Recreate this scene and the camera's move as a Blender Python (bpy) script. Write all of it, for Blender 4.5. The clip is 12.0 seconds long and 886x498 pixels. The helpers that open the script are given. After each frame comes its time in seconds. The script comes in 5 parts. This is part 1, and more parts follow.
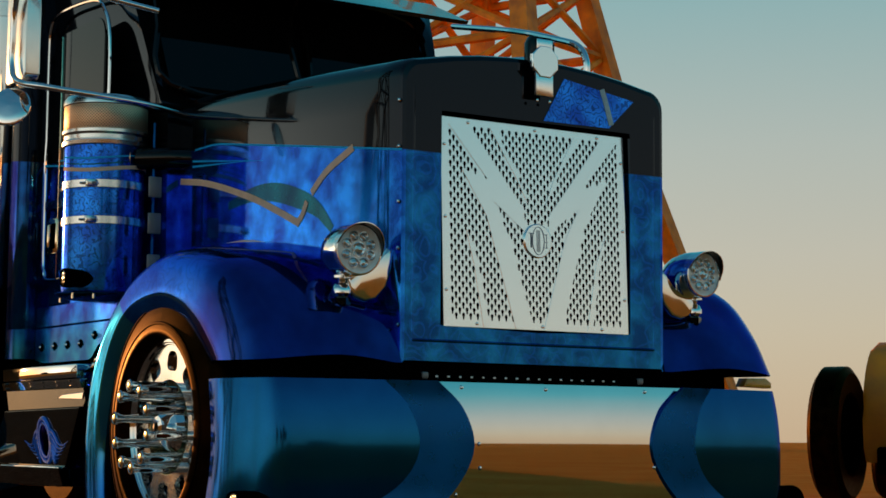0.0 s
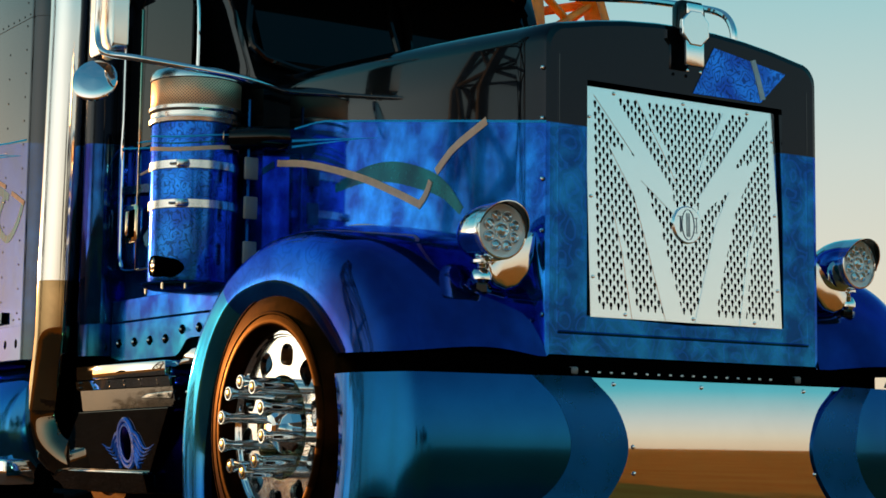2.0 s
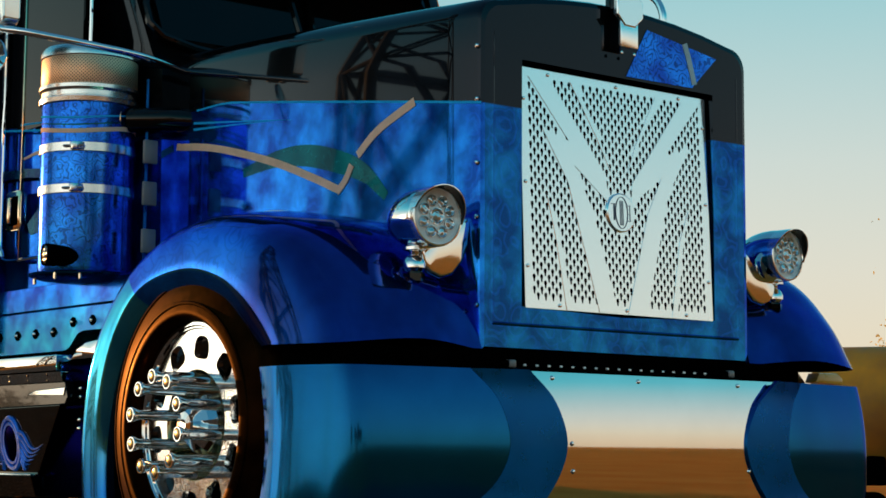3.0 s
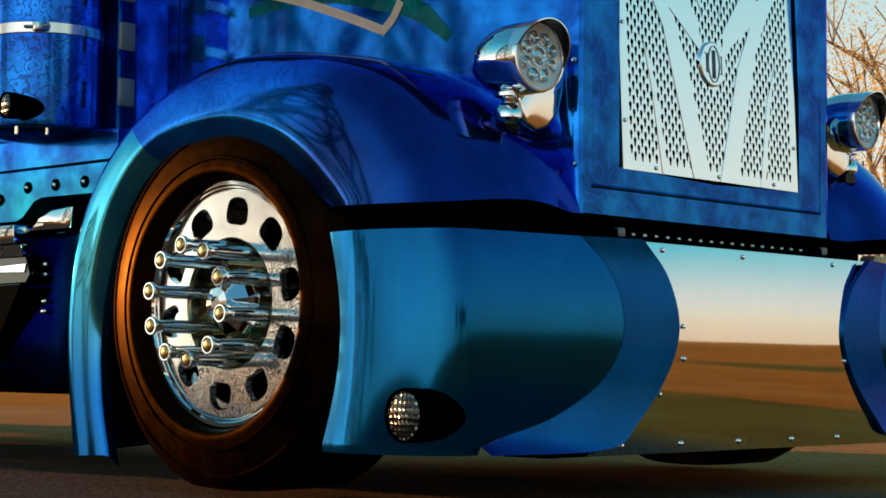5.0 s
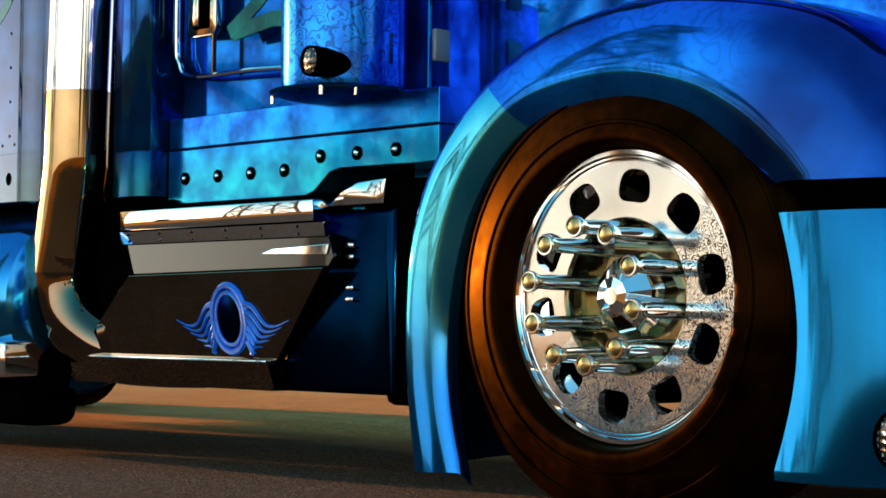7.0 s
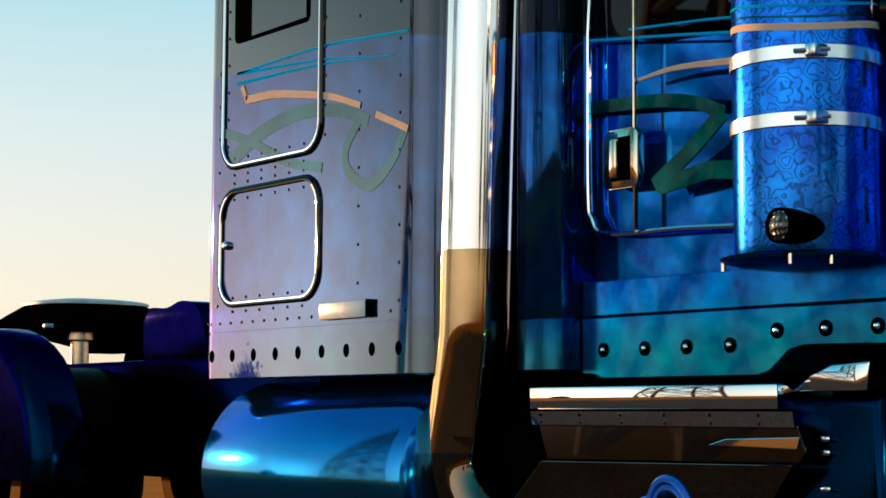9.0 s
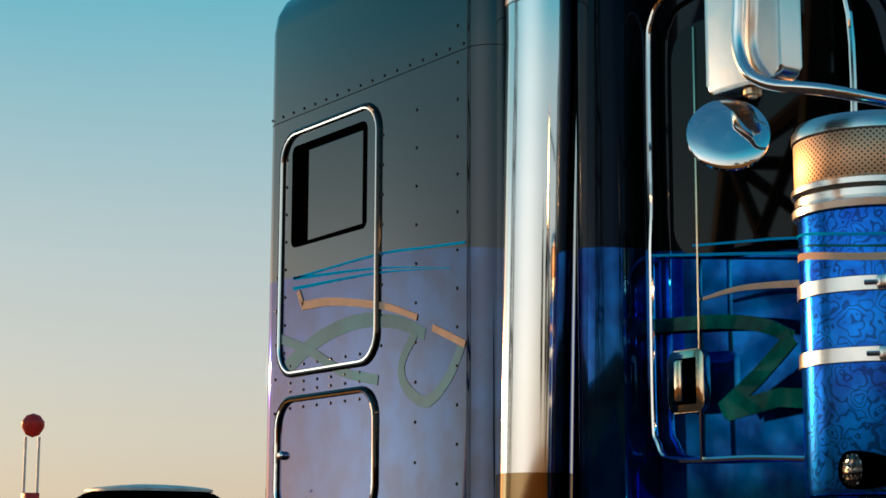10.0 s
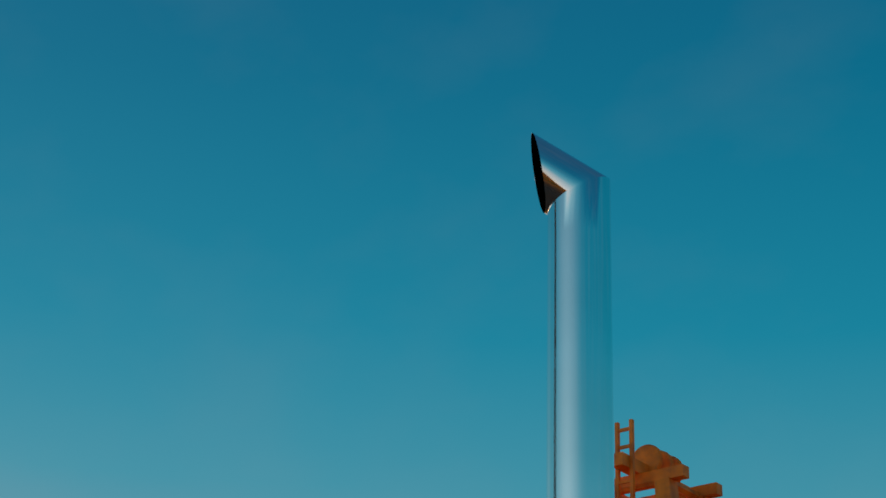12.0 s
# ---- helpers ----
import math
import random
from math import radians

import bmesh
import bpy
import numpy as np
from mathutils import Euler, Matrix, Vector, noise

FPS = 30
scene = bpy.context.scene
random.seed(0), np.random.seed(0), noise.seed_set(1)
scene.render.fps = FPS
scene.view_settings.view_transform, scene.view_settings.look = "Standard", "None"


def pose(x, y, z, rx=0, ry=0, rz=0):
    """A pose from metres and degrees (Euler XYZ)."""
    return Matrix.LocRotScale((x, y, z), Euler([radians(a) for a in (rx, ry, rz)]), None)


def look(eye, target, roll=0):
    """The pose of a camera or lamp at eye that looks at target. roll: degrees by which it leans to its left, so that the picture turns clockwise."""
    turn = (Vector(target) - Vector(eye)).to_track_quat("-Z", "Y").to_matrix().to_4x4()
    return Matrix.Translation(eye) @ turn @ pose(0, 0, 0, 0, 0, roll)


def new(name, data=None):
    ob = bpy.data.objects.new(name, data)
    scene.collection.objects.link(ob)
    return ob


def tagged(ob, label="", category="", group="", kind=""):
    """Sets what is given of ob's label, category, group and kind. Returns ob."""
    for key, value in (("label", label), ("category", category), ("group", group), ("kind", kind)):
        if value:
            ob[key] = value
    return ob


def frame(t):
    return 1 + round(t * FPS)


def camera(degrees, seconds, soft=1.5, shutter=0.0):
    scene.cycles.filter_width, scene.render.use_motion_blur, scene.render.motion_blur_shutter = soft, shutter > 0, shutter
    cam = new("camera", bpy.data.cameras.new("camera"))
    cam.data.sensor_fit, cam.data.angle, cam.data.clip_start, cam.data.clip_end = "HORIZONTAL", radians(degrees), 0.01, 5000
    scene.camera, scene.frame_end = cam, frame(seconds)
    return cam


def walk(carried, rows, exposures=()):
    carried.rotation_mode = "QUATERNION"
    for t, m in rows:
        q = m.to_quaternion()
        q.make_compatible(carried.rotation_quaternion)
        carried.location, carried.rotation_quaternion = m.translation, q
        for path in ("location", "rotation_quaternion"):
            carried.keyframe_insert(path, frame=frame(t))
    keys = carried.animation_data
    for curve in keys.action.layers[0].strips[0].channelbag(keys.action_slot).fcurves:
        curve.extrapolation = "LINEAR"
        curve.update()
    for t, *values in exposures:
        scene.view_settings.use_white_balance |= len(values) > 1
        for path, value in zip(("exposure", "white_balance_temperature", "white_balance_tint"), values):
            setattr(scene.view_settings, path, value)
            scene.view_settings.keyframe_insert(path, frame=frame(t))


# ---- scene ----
cam = camera(27.5, 12.0, soft=1.6)

# seconds, eye x, y, z, yaw, pitch, lean
PATH = [
    (0, 5.209, -3.796, 0.457, 56.90, 5.98, 0.44),
    (0.5, 5.042, -3.834, 0.463, 57.06, 5.89, 0.51),
    (1, 4.864, -3.847, 0.455, 57.38, 5.96, 0.55),
    (1.5, 4.675, -3.863, 0.447, 57.55, 5.97, 0.52),
    (2, 4.460, -3.865, 0.419, 56.79, 6.39, 0.70),
    (2.5, 4.268, -3.899, 0.418, 54.20, 6.68, 0.62),
    (4.5, 3.152, -4.036, 0.337, 44.57, 4.54, 0.27),
    (5, 2.843, -4.035, 0.338, 43.61, 3.69, 0.49),
    (5.5, 2.560, -3.996, 0.360, 43.61, 3.05, 0.57),
    (6, 2.281, -3.986, 0.384, 43.62, 2.76, 0.49),
    (6.5, 2.015, -4.018, 0.397, 43.73, 2.66, 0.37),
    (7, 1.764, -4.044, 0.428, 45.62, 2.38, 0.51),
    (7.5, 1.549, -4.078, 0.484, 48.29, 1.88, -0.25),
    (9.5, 0.905, -3.935, 0.783, 55.12, 7.09, 0.44),
    (10, 0.894, -3.852, 0.918, 56.35, 9.59, 0.20),
    (10.5, 0.910, -3.771, 1.031, 58.02, 13.63, 0.63),
    (11, 1.003, -3.804, 1.083, 59.17, 18.39, 1.27),
    (11.5, 1.172, -3.844, 1.152, 60.33, 22.56, 1.60),
    (12, 1.346, -3.865, 1.210, 60.78, 26.30, 1.89),
]


def aim(x, y, z, yaw, pitch, lean):
    a, p = radians(yaw), radians(pitch)
    d = (-math.sin(a) * math.cos(p), math.cos(a) * math.cos(p), math.sin(p))
    return look((x, y, z), (x + 2 * d[0], y + 2 * d[1], z + 2 * d[2]), lean)


EXPOSURES = [(0, -0.55, 7300, 10), (0.5, -0.3, 7300, 10), (1, -0.22, 7300, 10), (2, -0.08, 7300, 10), (2.5, -0.04, 7200, 10), (4.5, 0.04, 7000, 10), (5.5, 0.38, 6900, 10), (6.5, 0.83, 6900, 10),
             (7.5, 1.1, 6800, 10), (9.5, -0.16, 6500, 10), (10, -0.34, 6500, 10), (10.5, -0.46, 6500, 10), (11, -0.55, 6500, 10), (12, -1.0, 6150, 10)]
walk(cam, [(r[0], aim(*r[1:])) for r in PATH], EXPOSURES)

# ---- light: a low sun raking along the truck's flank from behind, clear evening sky ----
SUN_AZ, SUN_EL = 101.0, 5.6
world = bpy.data.worlds.new("evening_sky")
scene.world = world
world.use_nodes = True
wn, wl = world.node_tree.nodes, world.node_tree.links
wn.clear()
sky = wn.new("ShaderNodeTexSky")
sky.sky_type = "NISHITA"
sky.sun_disc = False
sky.sun_elevation = radians(SUN_EL)
sky.sun_rotation = radians(-SUN_AZ)
sky.air_density, sky.dust_density, sky.ozone_density = 1.0, 1.0, 2.5
# evening tones by height above the horizon: peach, pale, teal, deep blue
wtc = wn.new("ShaderNodeTexCoord")
wsep = wn.new("ShaderNodeSeparateXYZ")
ramp = wn.new("ShaderNodeValToRGB")
stops = [(0.0, (0.76, 0.60, 0.44)), (0.06, (0.74, 0.68, 0.57)), (0.10, (0.69, 0.69, 0.63)), (0.16, (0.57, 0.67, 0.67)), (0.23, (0.36, 0.61, 0.67)),
         (0.32, (0.09, 0.53, 0.66)), (0.40, (0.01, 0.42, 0.59)), (0.52, (0.0, 0.28, 0.45)), (0.6, (0.0, 0.21, 0.38)), (0.8, (0.02, 0.17, 0.33)), (1.0, (0.03, 0.15, 0.30))]
while len(ramp.color_ramp.elements) < len(stops):
    ramp.color_ramp.elements.new(0.5)
for el, (at, col) in zip(ramp.color_ramp.elements, stops):
    el.position, el.color = at, (*col, 1)
wsum = wn.new("ShaderNodeMixRGB")
wsum.blend_type = "ADD"
wsum.inputs[0].default_value = 0.03
bg = wn.new("ShaderNodeBackground")
bg.inputs[1].default_value = 0.97
wout = wn.new("ShaderNodeOutputWorld")
wl.new(wtc.outputs["Generated"], wsep.inputs[0])
wl.new(wsep.outputs[2], ramp.inputs[0])
wl.new(ramp.outputs[0], wsum.inputs[1])
wl.new(sky.outputs[0], wsum.inputs[2])
# faint streaks of high cloud
wmap = wn.new("ShaderNodeMapping")
wmap.inputs["Rotation"].default_value = (0.3, 0.5, 0.9)
wmap.inputs["Scale"].default_value = (1.2, 5.0, 7.0)
wcloud = wn.new("ShaderNodeTexNoise")
wcloud.inputs["Scale"].default_value, wcloud.inputs["Detail"].default_value = 1.6, 5
wveil = wn.new("ShaderNodeMapRange")
for key, q in (("From Min", 0.48), ("From Max", 0.75), ("To Min", 0.0), ("To Max", 0.055)):
    wveil.inputs[key].default_value = q
wmist = wn.new("ShaderNodeMixRGB")
wmist.inputs[2].default_value = (0.62, 0.66, 0.66, 1)
wl.new(wtc.outputs["Generated"], wmap.inputs[0])
wl.new(wmap.outputs[0], wcloud.inputs["Vector"])
wl.new(wcloud.outputs["Fac"], wveil.inputs["Value"])
wl.new(wveil.outputs["Result"], wmist.inputs[0])
wl.new(wsum.outputs[0], wmist.inputs[1])
# glow lobes added to the sky for the truck to mirror: a low haze bank, an orange bank round the sun and a broad pale
# brightness opposite the flank
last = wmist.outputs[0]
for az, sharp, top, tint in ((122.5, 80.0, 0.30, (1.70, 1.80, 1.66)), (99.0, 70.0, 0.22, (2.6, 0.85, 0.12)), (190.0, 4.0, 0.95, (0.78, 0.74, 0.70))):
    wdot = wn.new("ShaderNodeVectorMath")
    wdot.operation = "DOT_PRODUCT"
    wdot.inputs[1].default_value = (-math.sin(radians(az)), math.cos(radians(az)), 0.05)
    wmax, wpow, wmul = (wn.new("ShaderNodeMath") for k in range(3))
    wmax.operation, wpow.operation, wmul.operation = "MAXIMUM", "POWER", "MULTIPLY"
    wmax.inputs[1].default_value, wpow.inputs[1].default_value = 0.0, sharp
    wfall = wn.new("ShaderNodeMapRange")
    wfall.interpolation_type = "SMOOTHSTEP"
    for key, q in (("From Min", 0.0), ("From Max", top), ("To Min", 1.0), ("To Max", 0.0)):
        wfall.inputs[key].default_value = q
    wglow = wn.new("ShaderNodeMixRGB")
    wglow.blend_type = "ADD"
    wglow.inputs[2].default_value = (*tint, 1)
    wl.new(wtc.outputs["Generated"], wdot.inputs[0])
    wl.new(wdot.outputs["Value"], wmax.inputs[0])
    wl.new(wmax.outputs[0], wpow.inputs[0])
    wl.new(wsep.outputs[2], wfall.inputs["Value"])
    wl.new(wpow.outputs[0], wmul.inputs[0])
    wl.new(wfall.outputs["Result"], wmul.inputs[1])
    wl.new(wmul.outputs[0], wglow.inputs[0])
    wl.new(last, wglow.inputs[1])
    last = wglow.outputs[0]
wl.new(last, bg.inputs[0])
wl.new(bg.outputs[0], wout.inputs[0])

sun_data = bpy.data.lights.new("sun", "SUN")
sun_data.energy, sun_data.angle, sun_data.color = 5.0, radians(0.8), (1.0, 0.50, 0.19)
sun = new("sun", sun_data)
a, e = radians(SUN_AZ), radians(SUN_EL)
to_sun = Vector((-math.sin(a) * math.cos(e), math.cos(a) * math.cos(e), math.sin(e)))
sun.matrix_world = look(to_sun * 60, (0, 0, 0))


# ---- materials ----
class Nodes:
    """A Principled material with short ways to add nodes."""

    def __init__(self, name, color=(0.5, 0.5, 0.5), rough=0.5, metal=0.0, coat=0.0, spec=0.5):
        self.mat = bpy.data.materials.new(name)
        self.mat.use_nodes = True
        self.n, self.l = self.mat.node_tree.nodes, self.mat.node_tree.links
        self.b = self.n["Principled BSDF"]
        self.put("Base Color", (*color, 1))
        self.put("Roughness", rough)
        self.put("Metallic", metal)
        self.put("Coat Weight", coat)
        self.put("Coat Roughness", 0.02)
        self.put("Specular IOR Level", spec)
        if metal > 0.7 and color[0] < 0.1:
            self.put("Specular Tint", (0.05, 0.35, 1.0, 1))
        self.tc = self.n.new("ShaderNodeTexCoord")

    def put(self, key, v):
        if isinstance(v, bpy.types.NodeSocket):
            self.l.new(v, self.b.inputs[key])
        else:
            self.b.inputs[key].default_value = v

    def noise(self, scale, detail=4, distort=0.0, vec=None):
        t = self.n.new("ShaderNodeTexNoise")
        t.inputs["Scale"].default_value, t.inputs["Detail"].default_value, t.inputs["Distortion"].default_value = scale, detail, distort
        self.l.new(vec or self.tc.outputs["Object"], t.inputs["Vector"])
        return t.outputs["Fac"]

    def math(self, op, a, b=None, clamp=False):
        t = self.n.new("ShaderNodeMath")
        t.operation, t.use_clamp = op, clamp
        for i, v in enumerate((a, b)):
            if v is None:
                continue
            if isinstance(v, bpy.types.NodeSocket):
                self.l.new(v, t.inputs[i])
            else:
                t.inputs[i].default_value = v
        return t.outputs[0]

    def ramp(self, v, lo, hi, a=0.0, b=1.0, smooth=False):
        t = self.n.new("ShaderNodeMapRange")
        t.interpolation_type = "SMOOTHSTEP" if smooth else "LINEAR"
        self.l.new(v, t.inputs["Value"])
        for k, q in (("From Min", lo), ("From Max", hi), ("To Min", a), ("To Max", b)):
            t.inputs[k].default_value = q
        return t.outputs["Result"]

    def mix(self, f, a, b):
        t = self.n.new("ShaderNodeMixRGB")
        for i, v in enumerate((f, a, b)):
            if isinstance(v, bpy.types.NodeSocket):
                self.l.new(v, t.inputs[i])
            elif i == 0:
                t.inputs[0].default_value = v
            else:
                t.inputs[i].default_value = (*v, 1)
        return t.outputs[0]

    def xyz(self):
        t = self.n.new("ShaderNodeSeparateXYZ")
        self.l.new(self.tc.outputs["Object"], t.inputs[0])
        return t.outputs

    def bump(self, h, dist, strength=1.0, coat=False):
        t = self.n.new("ShaderNodeBump")
        t.inputs["Strength"].default_value, t.inputs["Distance"].default_value = strength, dist
        self.l.new(h, t.inputs["Height"])
        self.l.new(t.outputs[0], self.b.inputs["Normal"])

    def scrolls(self, scale=9.0):
        """Curling line work: rings round scattered centres, bent by noise."""
        v = self.n.new("ShaderNodeTexVoronoi")
        v.inputs["Scale"].default_value = scale
        warp = self.n.new("ShaderNodeTexNoise")
        warp.inputs["Scale"].default_value = scale * 0.9
        add = self.n.new("ShaderNodeMixRGB")
        add.blend_type = "ADD"
        add.inputs[0].default_value = 0.12
        self.l.new(self.tc.outputs["Object"], warp.inputs["Vector"])
        self.l.new(self.tc.outputs["Object"], add.inputs[1])
        self.l.new(warp.outputs["Color"], add.inputs[2])
        self.l.new(add.outputs[0], v.inputs["Vector"])
        s = self.math("SINE", self.math("MULTIPLY", v.outputs["Distance"], 26.0))
        return self.ramp(s, 0.45, 0.8)


def truck_paint(name, coat, coat_top, coat_ior, flake, deep=(0.0, 0.055, 0.33), pale=(0.0, 0.22, 0.82)):
    m = Nodes(name, (0, 0, 0.1), rough=0.2, metal=0.85, coat=1.0, spec=0.1)
    x, y, z = m.xyz()
    line = m.math("ADD", m.ramp(x, 0.0, -1.3, 1.44, 1.625), m.ramp(x, -2.0, -3.5, 0.0, 0.165))
    above = m.ramp(m.math("SUBTRACT", z, line), -0.002, 0.002)
    cloud = m.ramp(m.noise(9, 5), 0.39, 0.65)
    blue = m.mix(cloud, deep, pale)
    blue = m.mix(m.math("MULTIPLY", m.scrolls(10), 0.22), blue, (0.0, 0.14, 0.65))
    teal = m.mix(cloud, (0.0, 0.13, 0.26), (0.0, 0.30, 0.42))
    low = m.mix(m.math("MULTIPLY", m.ramp(z, 1.04, 0.82, 0, 1, True), m.ramp(x, -1.2, -1.5)), blue, teal)
    low = m.mix(1 - flake, low, (0.002, 0.009, 0.012))
    m.put("Base Color", m.mix(above, low, (0.002, 0.0025, 0.003)))
    m.put("Metallic", m.ramp(above, 0, 1, 0.9, 0.0))
    m.put("Coat Weight", m.ramp(above, 0, 1, coat, coat_top))
    m.put("Coat IOR", coat_ior)
    m.put("Roughness", m.math("ADD", m.ramp(m.noise(300, 2), 0, 1, 0.05, 0.09), m.math("MULTIPLY", m.ramp(z, 1.04, 1.0), m.ramp(x, -1.2, -1.5, 0, 0.14))))
    return m.mat


def fender_paint():
    """Candy blue, turquoise at the rear behind a slanting edge; the front's dark reflections painted navy."""
    m = Nodes("blue_fender_paint_shaded_front", (0, 0, 0.1), rough=0.08, metal=0.95, coat=0.3, spec=0.1)
    m.put("Coat IOR", 1.36)
    x, y, z = m.xyz()
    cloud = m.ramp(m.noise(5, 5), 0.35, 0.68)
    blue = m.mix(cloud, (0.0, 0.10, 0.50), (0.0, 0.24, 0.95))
    # navy over the front paints in the shade and dark reflections there
    front_shade = m.mix(cloud, (0.0, 0.012, 0.10), (0.0, 0.035, 0.24))
    blue = m.mix(m.math("MULTIPLY", m.ramp(m.math("ADD", x, m.math("MULTIPLY", z, -0.55)), -1.06, -0.76, 0, 1, True), 0.86), blue, front_shade)
    blue = m.mix(m.math("MULTIPLY", m.scrolls(11), 0.22), blue, (0.0, 0.03, 0.22))
    edge = m.math("SUBTRACT", m.ramp(x, -1.4, -0.8, 1.245, 0.735), z)
    fade = m.math("MULTIPLY", m.ramp(edge, -0.002, 0.002), m.ramp(x, -0.84, -0.92, 0, 1, True))
    turquoise = m.mix(m.ramp(z, 0.22, 0.70, 0, 1, True), (0.0, 0.12, 0.43), m.mix(cloud, (0.02, 0.32, 0.53), (0.08, 0.50, 0.66)))
    m.put("Base Color", m.mix(fade, blue, turquoise))
    return m.mat


def plain(name, color, rough=0.4, metal=0.0, coat=0.0, vary=0.12, scale=6.0, grain=0.0, grain_scale=150, spec=0.5):
    m = Nodes(name, color, rough, metal, coat, spec)
    f = m.ramp(m.noise(scale, 5), 0.3, 0.7)
    d = tuple(c * (1 - vary * 2) for c in color)
    b = tuple(min(1, c * (1 + vary)) for c in color)
    m.put("Base Color", m.mix(f, d, b))
    m.put("Roughness", m.ramp(m.noise(scale * 4, 4), 0.2, 0.8, max(0.0, rough * 0.75), min(1, rough * 1.25)))
    if grain:
        m.bump(m.noise(grain_scale, 4), grain)
    return m.mat


def engraved_chrome():
    m = Nodes("engraved_polished_alloy", (0.83, 0.82, 0.80), 0.06, 1.0)
    x, y, z = m.xyz()
    area = m.math("MULTIPLY", m.ramp(m.math("SUBTRACT", m.math("MULTIPLY", x, 0.8), z), -0.03, 0.06), m.ramp(m.noise(9, 2), 0.26, 0.36))
    cut = m.math("MULTIPLY", m.scrolls(30), area)
    m.put("Base Color", m.mix(cut, (0.86, 0.85, 0.83), (0.17, 0.12, 0.08)))
    m.bump(cut, 0.003)
    m.put("Roughness", m.ramp(m.noise(14, 4), 0.3, 0.7, 0.09, 0.16))
    return m.mat


PAINT = truck_paint("two_tone_truck_paint", 0.13, 0.62, 1.42, 0.97)
# copy of the truck paint, darkened for the fairing's dark reflections
DARKENEDPAINT = truck_paint("two_tone_paint_dark_reflection", 0.2, 0.15, 1.36, 0.31)
# copy with stronger coat and darker base, for the haze the sleeper mirrors
BOXPAINT = truck_paint("two_tone_deep_gloss_paint", 1.0, 1.0, 1.70, 0.17)
SHELL = truck_paint("two_tone_shell_paint", 0.13, 0.5, 1.42, 0.97, (0.0, 0.052, 0.22), (0.0, 0.165, 0.46))
FENDER = fender_paint()


def wing_paint():
    """Azure gloss paint, rippled along the upright where it wraps round the corner."""
    m = Nodes("azure_gloss_bumper_paint", (0.0, 0.10, 0.25), 0.10, 0.90, 0.07, 0.1)
    m.put("Coat Roughness", 0.07)
    x, y, z = m.xyz()
    st = m.n.new("ShaderNodeMapping")
    st.inputs["Scale"].default_value = (1.0, 1.0, 0.06)
    m.l.new(m.tc.outputs["Object"], st.inputs["Vector"])
    m.put("Base Color", m.mix(m.ramp(m.noise(4, 4), 0.3, 0.7), (0.0, 0.084, 0.225), (0.0, 0.116, 0.295)))
    wrap = m.ramp(m.math("ABSOLUTE", y), 1.03, 1.12, 0, 1, True)
    m.bump(m.math("MULTIPLY", m.noise(15, 1.5, 0.0, st.outputs[0]), wrap), 0.010, 0.6)
    return m.mat


TEAL = wing_paint()
NAVY = plain("navy_gloss_paint", (0.0, 0.014, 0.045), 0.16, 0.98, 0.0, 0.2, 5, spec=0.1)
NAVY.node_tree.nodes["Principled BSDF"].inputs["Specular Tint"].default_value = (0.02, 0.16, 0.42, 1)
FLANGE = plain("satin_azure_paint", (0.0, 0.085, 0.29), 0.30, 0.95, 0.05, 0.12, 5, spec=0.1)
# chrome tinted with the sunset it would reflect
SUNSETCHROME = plain("chrome_with_sunset_tint", (0.90, 0.72, 0.50), 0.10, 1.0, 0, 0.05, 9)
TANKBLUE = plain("blue_tinted_mirror_paint", (0.02, 0.24, 0.55), 0.12, 0.97, 0.2, 0.06, 3, spec=0.1)
GREYLATCH = plain("dull_grey_latch_metal", (0.20, 0.20, 0.20), 0.4, 0.3, 0, 0.1)
CREST = plain("bright_blue_crest_paint", (0.0, 0.17, 0.80), 0.35, 0.3, 0.1, 0.1, 20)
# dark olive stands in for what the polished recess mirrors
RECESS = plain("polished_recess_olive_reflection", (0.26, 0.22, 0.12), 0.10, 1.0, 0, 0.3, 8)
CHROME = plain("polished_chrome", (0.86, 0.86, 0.86), 0.04, 1.0, 0, 0.03, 9)
SATIN = plain("satin_polished_steel", (0.82, 0.82, 0.80), 0.22, 1.0, 0, 0.03, 7)
PIPE = plain("soft_polished_stack_chrome", (0.84, 0.84, 0.83), 0.07, 1.0, 0, 0.03, 3)
# brown-gold tint stands in for the ground mirrored in the lower pipe
TINTCHROME = plain("chrome_with_ground_tint", (0.36, 0.25, 0.13), 0.06, 1.0, 0, 0.2, 4)
STEEL = plain("mirror_stainless_steel", (0.80, 0.80, 0.79), 0.03, 1.0, 0, 0.02, 5)
GUARD = plain("bright_perforated_steel", (0.95, 0.97, 0.97), 0.15, 0.95, 0, 0.01, 3)
BRASS = plain("warm_brass_mesh", (0.82, 0.56, 0.36), 0.33, 1.0, 0, 0.1, 40)
ALLOY = engraved_chrome()
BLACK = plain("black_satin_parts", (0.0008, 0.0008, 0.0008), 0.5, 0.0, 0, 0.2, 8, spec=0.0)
DEEPGREEN = plain("dark_green_ribbon_paint", (0.0, 0.075, 0.060), 0.25, 0.9, 0.15, 0.4, 9, spec=0.1)
BOXGREEN = plain("sea_green_ribbon_paint", (0.0, 0.14, 0.17), 0.4, 0.0, 1.0, 0.3, 5, spec=0.0)
# mirror steel darkened to brown in place of the surroundings it reflects
DARKMIRROR = plain("mirror_steel_darkened", (0.18, 0.138, 0.10), 0.03, 1.0, 0, 0.15, 5)
OLIVEBRASS = plain("olive_brass", (0.42, 0.34, 0.16), 0.22, 1.0, 0, 0.25, 60)
GLOSSBLACK = plain("black_gloss_trim", (0.002, 0.002, 0.002), 0.1, 0.0, 0.4, 0.1, 8, spec=0.1)
